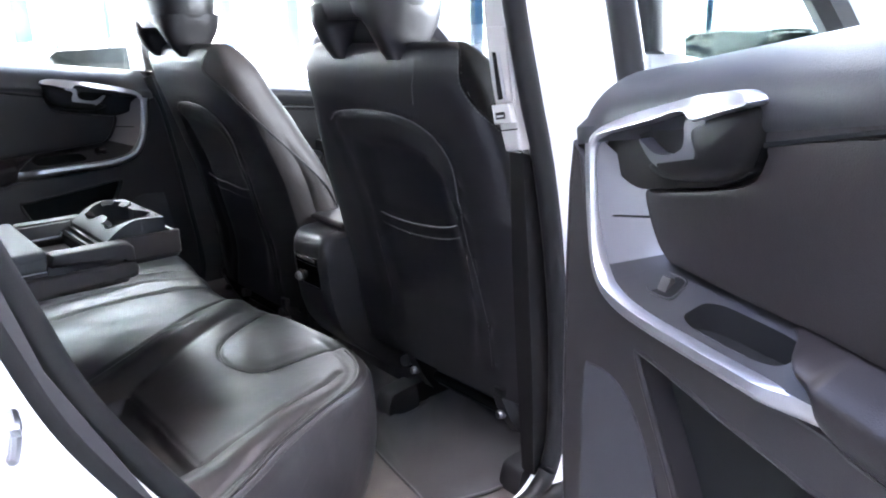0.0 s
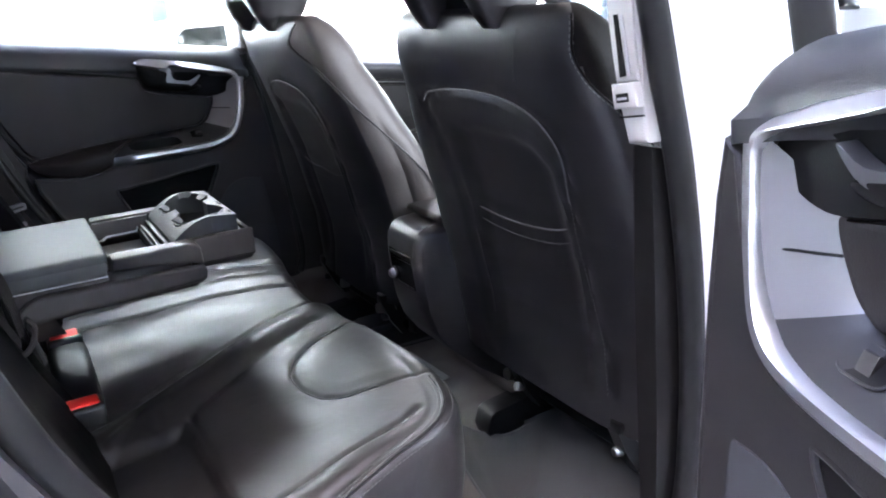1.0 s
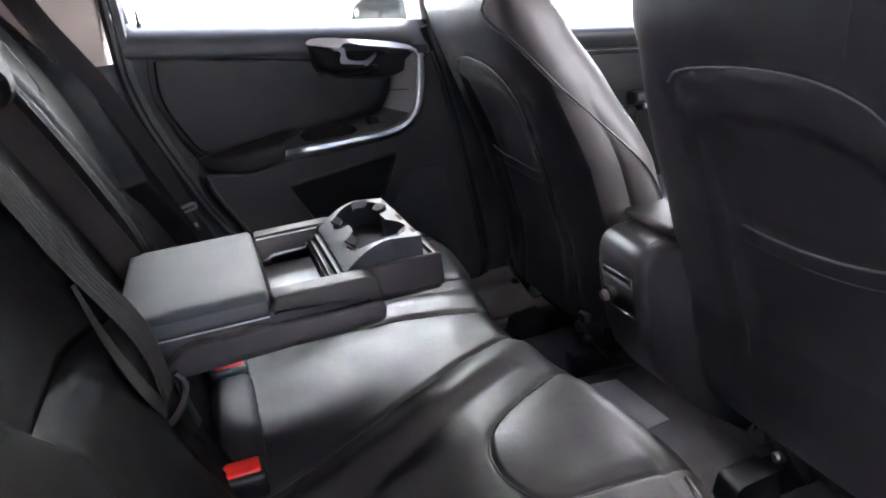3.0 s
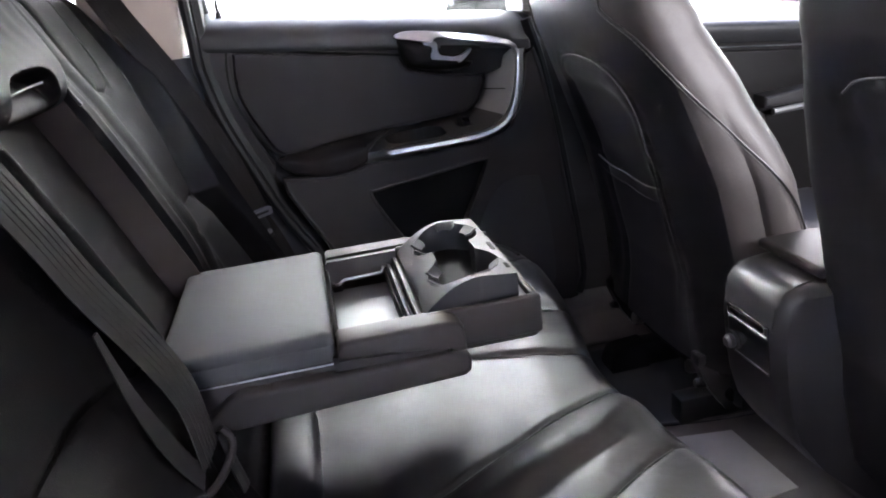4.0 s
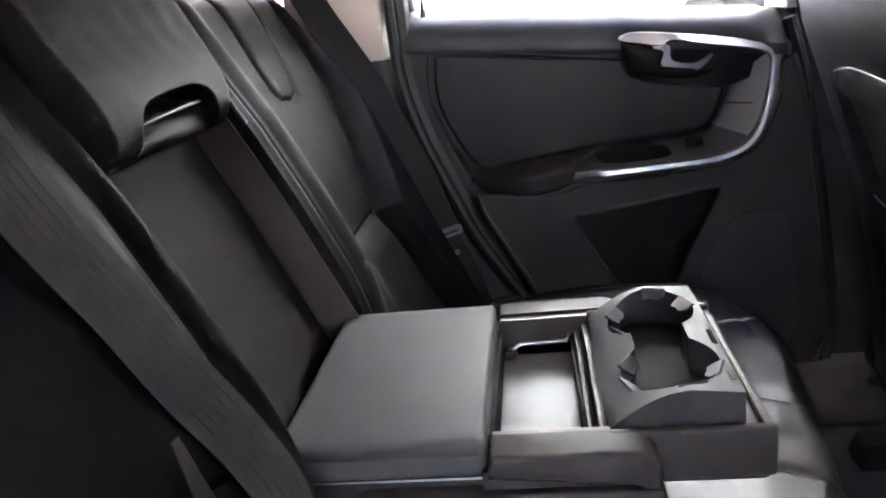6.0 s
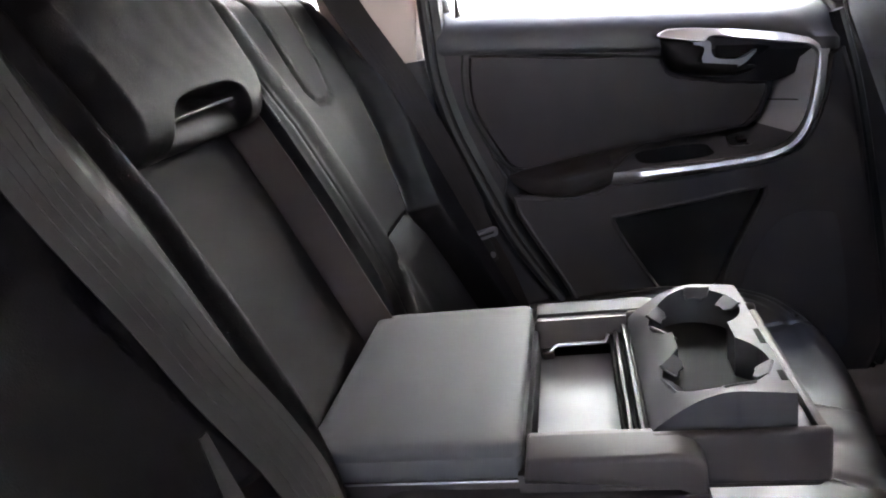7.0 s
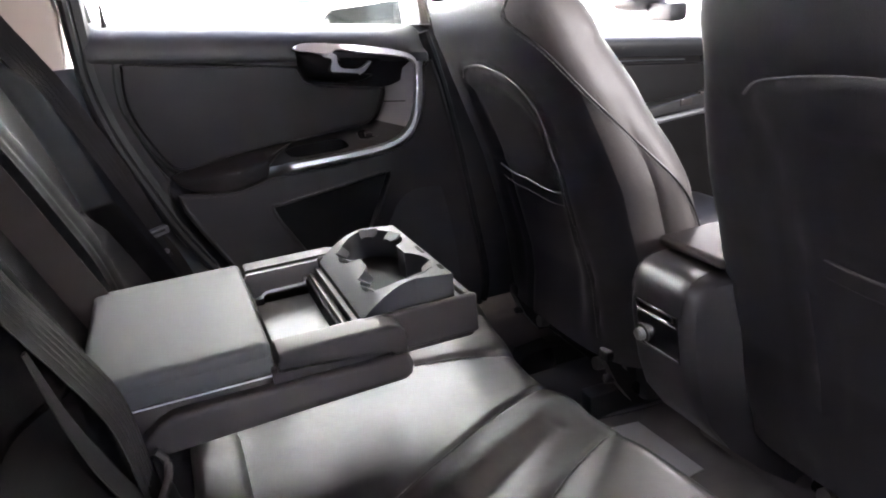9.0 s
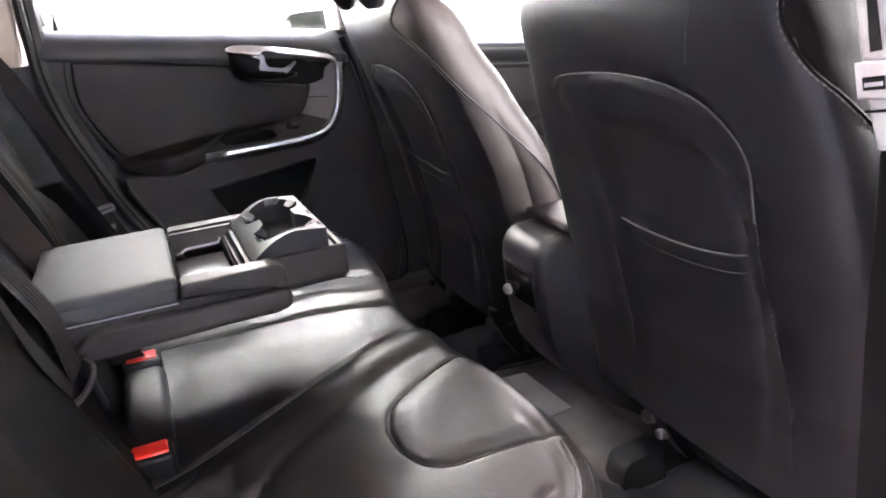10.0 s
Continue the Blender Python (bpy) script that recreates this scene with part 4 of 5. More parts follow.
        pi_ = part("side_piping", tube(sp_, 0.0018, 6), LEATHER if sg > 0 else LEATHER_SHADED, bk)
        part("side_stitching", stitches([p + Vector((-0.0040, 0, -0.002)) for p in sp_], 0.005, 0.003, 0.0009), STITCH, pi_)
    if sg < 0:
        top = []
        for y, z in ((0.108, 1.175), (0.113, 1.19), (0.119, 1.208), (0.128, 1.232), (0.136, 1.25)):
            xb, hw, D = seat_section(z)
            top.append((xb + dx + D / 2 * (1 - (1 - (y / hw) ** 3.9) ** (1 / 3.9)) + 0.0002, yc - y, z))
        part("top_seam", tube(smooth_path(top, 4), 0.0011, 6), LEATHER, bk)
    # headrest on two tapering feet with an open arch between them
    head = part("headrest", headrest_shell(dx, yc), LEATHER, s)
    for o in (-1, 1):
        rows = []
        for z, y0, y1, x0, x1 in ((1.250, 0.066, 0.100, 1.050, 1.105), (1.264, 0.062, 0.105, 1.038, 1.120), (1.285, 0.058, 0.110, 1.024, 1.135), (1.305, 0.050, 0.116, 1.014, 1.146), (1.318, 0.036, 0.120, 1.009, 1.152), (1.327, 0.010, 0.123, 1.006, 1.156), (1.345, -0.002, 0.126, 1.002, 1.160)):
            ring = []
            for k in range(20):
                a = 2 * math.pi * k / 20
                ca, sa = math.cos(a), math.sin(a)
                r = (abs(ca) ** 3 + abs(sa) ** 3) ** (-1 / 3)
                ring.append(((x0 + x1) / 2 + dx + r * ca * (x1 - x0) / 2, yc + o * ((y0 + y1) / 2 + r * sa * (y1 - y0) / 2), z))
            rows.append(ring)
        fb_, V = grid(rows, close_v=True)
        cap(fb_, list(reversed(V[0])))
        cap(fb_, V[-1])
        part("headrest_foot", fb_, LEATHER, head)
        part("headrest_post", tube([(1.085 + dx, yc + o * 0.045, 1.20), (1.08 + dx, yc + o * 0.045, 1.36)], 0.006, 8), STEEL, head)
    # black block added behind the arch to paint the dark of its gap
    part("arch_shade_block", box(1.075 + dx, 1.12 + dx, yc - 0.064, yc + 0.064, 1.245, 1.335, 0.006), RECESS, head)
    # seat cushion and base
    part("seat", box(1.25 + dx, 1.78 + dx, yc - 0.26, yc + 0.26, 0.60, 0.74, 0.05, 4), LEATHER, s)
    part("seat_base", box(1.28 + dx, 1.72 + dx, yc - 0.22, yc + 0.22, 0.50, 0.60, 0.02), BLACK_METAL, s)
    part("cross_bar", tube([(1.28 + dx, yc - 0.20, 0.53), (1.28 + dx, yc + 0.20, 0.53)], 0.012, 10), RECESS, s)
    # pivot brackets, cable and springs under the back
    for o, wid in ((-0.175, 0.030), (0.19 if sg > 0 else 0.10, 0.034)):
        br = slab([(1.215, 0.600), (1.235, 0.640), (1.300, 0.645), (1.340, 0.560), (1.320, 0.505), (1.270, 0.500), (1.238, 0.548)], yc + o - wid / 2, yc + o + wid / 2, lambda x, z, a: (x + dx, a, z), 0.004)
        bp = part("pivot_bracket", br, BLACK_METAL, s)
        part("pivot_bolt", tube([(1.262 + dx, yc + o - wid / 2 - 0.012, 0.585), (1.262 + dx, yc + o + wid / 2 + 0.012, 0.585)], 0.013, 14), BLACK_METAL, bp)
        part("bracket_screw", tube([(1.236 + dx, yc + o, 0.553), (1.222 + dx, yc + o, 0.556), (1.219 + dx, yc + o, 0.5565)], [0.009, 0.009, 0.006], 12), STEEL if sg < 0 else BLACK_METAL, bp)
        part("bracket_lug", box(1.212 + dx, 1.240 + dx, yc + o - 0.022, yc + o + 0.006, 0.602, 0.622, 0.004), BLACK_METAL, bp)
    part("cable", tube(smooth_path([(1.275 + dx, yc - 0.20, 0.595), (1.265 + dx, yc - 0.10, 0.570), (1.280 + dx, yc, 0.585), (1.268 + dx, yc + 0.12, 0.575), (1.28 + dx, yc + 0.20, 0.600)], 8), 0.0045, 8), RUBBER, s, "black cable")
    for o in rail:
        r = part("seat_rail", box(1.21 + dx, 1.75 + dx, yc + o - 0.02, yc + o + 0.02, 0.445, 0.50, 0.006), BLACK_METAL, s)
        cap_o = slab([(1.172, 0.441), (1.166, 0.462), (1.176, 0.492), (1.186, 0.499), (1.250, 0.505), (1.258, 0.441)], yc + o - 0.027, yc + o + 0.027, lambda x, z, a: (x + dx, a, z), 0.007)
        if sg < 0 or o > 0:
            part("rail_cap", cap_o, PLASTIC, r)
        else:
            cap_o.free()
        part("bolt", tube([(1.255 + dx, yc + o, 0.555), (1.235 + dx, yc + o, 0.558)], 0.013, 12), STEEL if o * sg < 0 or (sg > 0 and o > 0) else BLACK_METAL, r)
    return s


front_seat(-1, 0.0, 0.0, (-0.255, 0.150), "black leather front car seat seen from behind")
front_seat(1, -0.058, 0.02, (-0.12, 0.105), "black leather front seat with lit side bolster")


# ================================================================ rear bench
def bench_plane(z):
    return float(np.interp(z, [0.70, 0.95, 1.10, 1.18, 1.37], [0.474, 0.369, 0.308, 0.272, 0.168]))


def rear_bench():
    b = thing("rear_bench", (0.6, 0, 0.44), "black leather rear bench seat with folded-out armrest", "car seat")
    # rim of the cushion's top in plan, from the near rear corner round the front to the far rear corner
    half = [(0.400, 0.692), (0.480, 0.690), (0.565, 0.680), (0.640, 0.654), (0.708, 0.626), (0.770, 0.606), (0.826, 0.588), (0.868, 0.564), (0.898, 0.528), (0.915, 0.480), (0.922, 0.420), (0.920, 0.340), (0.910, 0.240), (0.893, 0.140), (0.882, 0.060)]
    rim = smooth_path([(x, -y, 0) for x, y in half] + [(0.879, 0.0, 0)] + [(x, y, 0) for x, y in reversed(half)], 24)
    nv = len(rim)
    R = np.array([(p.x, p.y) for p in rim])
    T = np.gradient(R, axis=0)
    N = np.stack([T[:, 1], -T[:, 0]], -1)
    N /= np.linalg.norm(N, axis=1)[:, None]
    N[N[:, 0] < 0, 0] *= 0.2
    nu, nround, nwall = 190, 9, 14
    spine = np.stack([np.full(nv, 0.385), np.interp(R[:, 1], [-0.70, -0.60, 0.60, 0.70], [-0.64, -0.56, 0.56, 0.64])], -1)
    us = np.linspace(0, 1, nu) ** 0.92
    top = spine[None] + (R - spine)[None] * us[:, None, None]
    X, Y = top[..., 0], top[..., 1]
    ay = np.abs(Y)
    Z = 0.712 + 0.050 * sstep(0.45, 0.86, X)
    # rolled ridge between the seat pad and the middle part, side bolster, hollow of the pad
    rc = np.interp(X, [0.42, 0.50, 0.60, 0.70, 0.80, 0.90], [0.275, 0.258, 0.226, 0.182, 0.142, 0.098])
    fade = 1 - 0.45 * sstep(0.80, 0.92, X)
    Z += np.where(Y > 0, 0.008, 0.012) * fade * np.exp(-((ay - rc) / 0.034) ** 2)
    bc = np.interp(X, [0.45, 0.62, 0.72, 0.85], [0.630, 0.612, 0.585, 0.555])
    Z += 0.017 * np.exp(-((ay - bc) / 0.034) ** 2) * (1 - sstep(0.70, 0.88, X)) - 0.006 * np.exp(-((ay - 0.43) / 0.11) ** 2) * (1 - sstep(0.80, 0.90, X))
    # rear part of each pad lies a step lower than the thigh part
    pad_low = [(0.30, 0.292), (0.604, 0.288), (0.606, 0.430), (0.603, 0.580), (0.30, 0.600)]
    low = inside(X, ay, pad_low)
    dist = seg_dist(X, ay, pad_low) / (0.032 - 0.022 * sstep(0.56, 0.604, X) * sstep(0.29, 0.34, ay))
    Z -= low * 0.014 * sstep(0.0, 1.0, dist)
    U = [(0.925, 0.196), (0.900, 0.198), (0.850, 0.222), (0.800, 0.252), (0.772, 0.278), (0.757, 0.312), (0.756, 0.356), (0.772, 0.398), (0.800, 0.418), (0.850, 0.430), (0.925, 0.440)]
    mid = [(0.46, 0.216), (0.52, 0.200), (0.58, 0.178), (0.64, 0.153), (0.70, 0.129), (0.78, 0.098), (0.86, 0.066), (0.885, 0.056)]
    pad_in = [(0.606, 0.290), (0.64, 0.262), (0.70, 0.234), (0.78, 0.196), (0.86, 0.156)]
    outer = [(0.606, 0.578), (0.68, 0.568), (0.76, 0.556), (0.83, 0.540), (0.866, 0.520)]
    cross = [(0.605, 0.292), (0.607, 0.43), (0.604, 0.578)]
    for line, depth, wide in ((U, 0.0024, 0.0038), (mid, 0.0050, 0.006), (pad_in, 0.0026, 0.011), (outer, 0.0050, 0.0065), (cross, 0.0030, 0.0045)):
        Z -= depth * np.exp(-(seg_dist(X, ay, line) / wide) ** 2)
    Z += inside(X, ay, U) * 0.0032 * sstep(0, 0.035, seg_dist(X, ay, U))
    # middle part dips slightly
    Z -= 0.005 * (1 - sstep(0.03, 0.11, ay))
    # creases beside the buckles and soft unevenness of the hide
    for cx, cy, a, amp, wid in ((0.535, -0.235, 1.2, 0.0060, 0.007), (0.505, -0.255, 0.7, 0.0070, 0.006), (0.565, -0.262, 1.5, 0.0045, 0.006), (0.50, -0.30, 0.9, 0.0060, 0.007), (0.545, -0.285, 2.2, 0.0035, 0.005), (0.48, -0.27, 1.9, 0.0050, 0.006), (0.59, -0.235, 1.0, 0.0025, 0.006)):
        u = (X - cx) * math.cos(a) + (Y - cy) * math.sin(a)
        v = -(X - cx) * math.sin(a) + (Y - cy) * math.cos(a)
        Z -= 0.42 * amp * np.exp(-(u / 0.035) ** 2 - (v / wid) ** 2)
    Z += 0.0016 * np.sin(X * 31 + 2.0 * np.sin(Y * 13)) * np.sin(Y * 37 + 1.7 * np.sin(X * 19)) * sstep(0.03, 0.10, 0.92 - X)
    # valley just inside the piping
    edge_d = seg_dist(X, Y, [tuple(p) for p in R[40:-40:6]])
    Z -= 0.0020 * np.exp(-((edge_d - 0.012) / 0.006) ** 2) * sstep(0.35, 0.42, ay)
    rows = [np.stack([X[i], Y[i], Z[i]], -1) for i in range(nu)]
    z_r = Z[-1]
    rad = 0.030
    for k in range(1, nround):
        th = k / (nround - 1) * math.pi / 2
        rows.append(np.stack([R[:, 0] + N[:, 0] * rad * math.sin(th), R[:, 1] + N[:, 1] * rad * 0.5 * math.sin(th), z_r - rad * (1 - math.cos(th))], -1))
    x_e, y_e = rows[-1][:, 0], rows[-1][:, 1]
    z_e = rows[-1][:, 2]
    for k in range(1, nwall):
        f = k / (nwall - 1)
        bulge = 0.010 * math.sin(math.pi * min(1, f * 1.15)) - 0.055 * f ** 2
        rows.append(np.stack([x_e + N[:, 0] * bulge, y_e + N[:, 1] * bulge * 0.6, z_e + (0.465 - z_e) * f], -1))
    bm, V = grid([[tuple(p) for p in r] for r in rows])
    cu = part("cushion", bm, LEATHER, b)

    def on_cushion(x, y, o=0.0):
        k = int(np.argmin((X - x) ** 2 + (Y - y) ** 2))
        return (x, y, float(Z.flat[k]) + o)

    def even(pts, passes=2):
        """Evens out the heights along a seam."""
        z = np.array([p[2] for p in pts])
        for _ in range(passes):
            z[1:-1] = (z[:-2] + 2 * z[1:-1] + z[2:]) / 4
        return [(p[0], p[1], float(h)) for p, h in zip(pts, z)]

    for sgn in (-1, 1):
        for line, lift, r in ((U[1:-1], 0.0012, 0.0011), (mid[:-1], 0.0012, 0.0009), (outer, 0.0016, 0.0008)):
            pts = even([on_cushion(p.x, sgn * p.y, lift) for p in smooth_path([(x, y, 0) for x, y in line], 8)])
            part("seam", tube(pts, r, 6), STITCH if line is not outer else LEATHER, cu)
    # piping along the side and round the front corner, a row of stitches on each side of it
    for sgn in (-1, 1):
        idx = [j for j in range(nv) if R[j, 1] * sgn > 0.455 and R[j, 0] > 0.50]
        ring = even([(R[j, 0] + N[j, 0] * 0.004, R[j, 1] + N[j, 1] * 0.003, z_r[j] + 0.0012) for j in idx], 6)
        pipe = part("piping", tube(ring, 0.0032, 8), LEATHER, cu)
        for off, dz in ((-0.008, 0.0010), (0.013, -0.0035)):
            row = [(p[0] + N[j, 0] * off, p[1] + N[j, 1] * off, p[2] + dz) for p, j in zip(ring, idx)]
            part("stitching", stitches(row), STITCH, pipe)
    # backrest
    nz, ny2 = 230, 460
    ys = np.linspace(-0.67, 0.67, ny2)
    zs = np.linspace(0.70, 1.37, nz)
    Y, Zb = np.meshgrid(ys, zs)
    ay = np.abs(Y)
    yc = np.interp(Zb, [0.70, 0.90, 0.99, 1.095, 1.222, 1.37], [0.50, 0.47, 0.445, 0.515, 0.585, 0.61])
    f = 0.042 * np.exp(-((ay - 0.20) / 0.05) ** 2) + 0.042 * sstep(-0.008, 0.045, ay - yc)
    f = np.where(ay < 0.20, np.minimum(0.042, np.maximum(f, 0.034)), f)
    f -= 0.06 * sstep(0.595, 0.67, ay)
    f = f * np.where(ay < 0.33, sstep(0.80, 1.02, Zb) + (1 - sstep(0.80, 1.02, Zb)) * sstep(0.27, 0.33, ay), 1)
    # lower part of each back pad stands forward
    f += 0.013 * (1 - sstep(0.955, 0.992, Zb)) * sstep(0.21, 0.26, ay) * (1 - sstep(-0.03, 0.0, ay - yc))
    # rounded bead beside the recess
    f += 0.006 * np.exp(-((ay - 0.147) / 0.010) ** 2)
    rec = (1 - sstep(0.124, 0.131, Y)) * sstep(-0.140, -0.133, Y)
    f = f * (1 - rec) + rec * -0.030
    Ub = [(0.37, 1.40), (0.375, 1.30), (0.355, 1.235), (0.348, 1.20), (0.360, 1.184), (0.395, 1.179), (0.430, 1.186), (0.465, 1.225), (0.50, 1.30), (0.53, 1.40)]
    f -= 0.005 * np.exp(-(seg_dist(ay, Zb, Ub) / 0.0045) ** 2)
    f += 0.004 * inside(ay, Zb, Ub) * sstep(0, 0.02, seg_dist(ay, Zb, Ub))
    low = [(0.20, 0.990), (0.30, 0.990), (0.43, 0.990)]
    f -= 0.006 * np.exp(-(seg_dist(ay, Zb, low) / 0.005) ** 2)
    edge = [(0.160, 1.40), (0.163, 1.20), (0.167, 0.95), (0.170, 0.72)]
    f -= 0.007 * np.exp(-(seg_dist(ay, Zb, edge) / 0.005) ** 2)
    f -= 0.005 * np.exp(-((ay - yc) / 0.006) ** 2)
    f -= 0.10 * sstep(1.31, 1.37, Zb) ** 2
    X = np.interp(Zb, [0.70, 0.95, 1.10, 1.18, 1.37], [0.474, 0.369, 0.308, 0.272, 0.168]) + f
    P2 = np.stack([X, Y, Zb], -1)
    bm, V = grid([[tuple(p) for p in r] for r in P2])
    r2 = [bm.verts.new((bench_plane(z) - 0.14, -0.67, z)) for z in zs]
    l2 = [bm.verts.new((bench_plane(z) - 0.14, 0.67, z)) for z in zs]
    for i in range(nz - 1):
        bm.faces.new((V[i][0], V[i + 1][0], r2[i + 1], r2[i]))
        bm.faces.new((V[i + 1][-1], V[i][-1], l2[i], l2[i + 1]))
        bm.faces.new((r2[i], r2[i + 1], l2[i + 1], l2[i]))
    cap(bm, [*V[-1], l2[-1], r2[-1]])
    # backrest and centre block carry their shade in the darkened leather
    back = part("backrest", bm, LEATHER_SHADED, b)
    zz = np.linspace(0.74, 1.23, 14)
    rows = [[(bench_plane(z) - 0.0265, y, z) for y in np.linspace(-0.1335, 0.1245, 9)] for z in zz]
    rows = rows + [[(bench_plane(z) - 0.036, y, z) for y in np.linspace(-0.1335, 0.1245, 9)] for z in zz[::-1]]
    fb, V = grid(rows, close_u=True)
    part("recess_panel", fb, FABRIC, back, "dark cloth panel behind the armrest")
    for y0, y1 in ((0.1215, 0.1240), (-0.1330, -0.1305)):
        lining = [(bench_plane(z) + d, z) for z, d in [(z, -0.026) for z in zz] + [(z, 0.024) for z in zz[::-1]]]
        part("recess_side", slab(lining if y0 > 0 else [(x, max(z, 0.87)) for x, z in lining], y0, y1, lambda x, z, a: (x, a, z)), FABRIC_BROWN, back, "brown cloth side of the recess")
    # centre block over the recess, with a grip hollow in its lower edge
    yb = np.linspace(-0.142, 0.130, 170)
    zb = np.linspace(1.150, 1.372, 150)
    YB, ZB = np.meshgrid(yb, zb)
    wide = 0.126 + 0.03 * sstep(1.19, 1.33, ZB)
    YB = np.where(YB > 0, YB * wide / 0.130, YB)
    wy = np.clip(np.minimum(YB + 0.142, wide - YB) / 0.026, 0, 1)
    wz = np.clip((ZB - 1.192) / 0.060, 0, 1)
    hgt = 0.060 * np.sqrt(1 - (1 - wy) ** 2) * np.sqrt(1 - (1 - wz) ** 2)
    grip = [(p.x, p.y) for p in smooth_path([(-0.058, 1.240, 0), (0.0, 1.246, 0), (0.055, 1.243, 0), (0.076, 1.222, 0), (0.080, 1.165, 0), (0.0, 1.160, 0), (-0.078, 1.165, 0), (-0.078, 1.218, 0)], 5, True)]
    hgt -= 0.052 * inside(YB, ZB, grip) * sstep(0, 0.014, seg_dist(YB, ZB, grip + [grip[0]])) * wz
    hgt -= 0.05 * sstep(1.31, 1.372, ZB) ** 2
    hgt += 0.0004 * np.sin(YB * 150 + 3 * np.sin(ZB * 40)) * sstep(1.24, 1.30, ZB) * wy
    hgt = np.where(ZB < 1.190, -0.045, hgt)
    PB = np.stack([np.interp(ZB, [0.70, 0.95, 1.10, 1.18, 1.37], [0.474, 0.369, 0.308, 0.272, 0.168]) + hgt, YB, ZB], -1)
    cb, V = grid([[tuple(p) for p in r] for r in PB])
    blk = part("centre_block", cb, LEATHER_SHADED, back, "padded black leather block above the armrest recess")
    part("grip_bar", tube(smooth_path([(bench_plane(1.224) + 0.040, -0.066, 1.222), (bench_plane(1.226) + 0.044, 0.0, 1.226), (bench_plane(1.224) + 0.040, 0.062, 1.226)], 6), 0.0014, 8), PLASTIC, blk, "thin plastic grip bar")
    part("warning_label", box(-0.0008, 0.0008, -0.006, 0.006, -0.0045, 0.0045, 0.0004, 1, None, Matrix.Translation((bench_plane(1.203) + 0.0265, -0.088, 1.203)) @ Matrix.Rotation(radians(35), 4, "Y")), LABEL_WHITE, blk, "small white warning label")
    for y0, dy in ((-0.147, 0.0), (0.131, 0.03)):
        part("block_seam", tube([(bench_plane(z) + 0.036 - 0.05 * float(sstep(1.31, 1.372, np.array(z))), y0 + dy * float(sstep(1.19, 1.33, np.array(z))), z) for z in np.linspace(1.19, 1.36, 14)], 0.0022, 6), PLASTIC, blk)
    # leather strip between the buckles
    part("buckle_strip", box(0.440, 0.506, -0.155, 0.105, 0.690, 0.735, 0.016, 4), LEATHER, cu)
    return b


rear_bench()


# ================================================================ armrest
def armrest():
    a = thing("folding_armrest", (0.55, 0, 0.83), "folded-down rear armrest with open tray and cup holder", "armrest")
    W = 0.137
    # padded lid with a soft, slightly crowned top and a seam round its rim
    rows = []
    for ins, z in ((0.006, 0.9175), (0.0025, 0.9182), (0.0008, 0.9205), (0.0, 0.926), (0.0, 0.9365), (0.0012, 0.9385), (0.0004, 0.9402), (0.0006, 0.9468), (0.0016, 0.9497), (0.0040, 0.9516), (0.0080, 0.9525), (0.020, 0.9531), (0.045, 0.9537), (0.075, 0.9540)):
        ring = []
        x0, x1, y1, r = 0.3725 + ins, 0.5525 - ins, W - ins, max(0.0006, 0.0085 - ins)
        for cx, cy, a0 in ((x1 - r, y1 - r, 0), (x0 + r, y1 - r, 90), (x0 + r, -y1 + r, 180), (x1 - r, -y1 + r, 270)):
            for k in range(7):
                th = radians(a0 + 15 * k)
                ring.append((cx + r * math.cos(th), cy + r * math.sin(th), z))
        rows.append(ring)
    bm, V = grid(rows, close_v=True)
    cap(bm, list(reversed(V[0])))
    cap(bm, V[-1])
    part("lid", bm, LID_VINYL, a, "padded lid of the armrest")
    part("lid_catch", box(0.549, 0.556, -0.018, 0.018, 0.918, 0.924, 0.001), RECESS, a)
    # body: narrow lower shell on a wide flanged base
    part("body", box(0.378, 0.688, -0.112, 0.112, 0.858, 0.898, 0.010, 3), PLASTIC_SMOOTH, a)
    fl = [(0.404, 0.874), (0.416, 0.888), (0.436, 0.904), (0.450, 0.9095), (0.682, 0.9095), (0.691, 0.905), (0.694, 0.896), (0.692, 0.884), (0.684, 0.879), (0.44, 0.872)]
    for s in (-1, 1):
        part("base_flange", slab(fl, 0.108, 0.152, lambda x, z, q, s=s: (x, s * q, z), 0.006), PLASTIC_SMOOTH, a)
        part("side_panel", slab([(0.376, 0.868), (0.376, 0.9160), (0.552, 0.9160), (0.552, 0.9), (0.43, 0.9), (0.405, 0.878)], 0.108, 0.135, lambda x, z, q, s=s: (x, s * q, z), 0.003), PLASTIC_SMOOTH, a)
        # thin steel line added to paint the highlight along the lid's base
        part("lid_highlight", tube([(0.376, s * 0.1355, 0.9168), (0.550, s * 0.1355, 0.9168)], 0.0009, 6), STEEL, a)
        # side wall in front of the lid: stepped, with a long groove under its edge
        prof = [(0.5535, 0.924), (0.5545, 0.934), (0.5570, 0.9440), (0.5600, 0.9460), (0.672, 0.9460), (0.683, 0.943), (0.689, 0.935), (0.690, 0.910), (0.671, 0.910), (0.669, 0.9225), (0.662, 0.9245)]
        wl = part("side_wall", slab(prof, 0.118, 0.152, lambda x, z, q, s=s: (x, s * q, z), 0.005), PLASTIC_SMOOTH, a)
        part("wall_groove", slab([(0.548, 0.909), (0.548, 0.926), (0.675, 0.926), (0.675, 0.909)], 0.118, 0.1415, lambda x, z, q, s=s: (x, s * q, z)), PLASTIC_SMOOTH, wl)
        part("inner_wall", slab([(0.5545, 0.893), (0.5545, 0.938), (0.5580, 0.9425), (0.660, 0.9425), (0.660, 0.893)], 0.108, 0.1185, lambda x, z, q, s=s: (x, s * q, z), 0.002), PLASTIC_BROWN, wl)
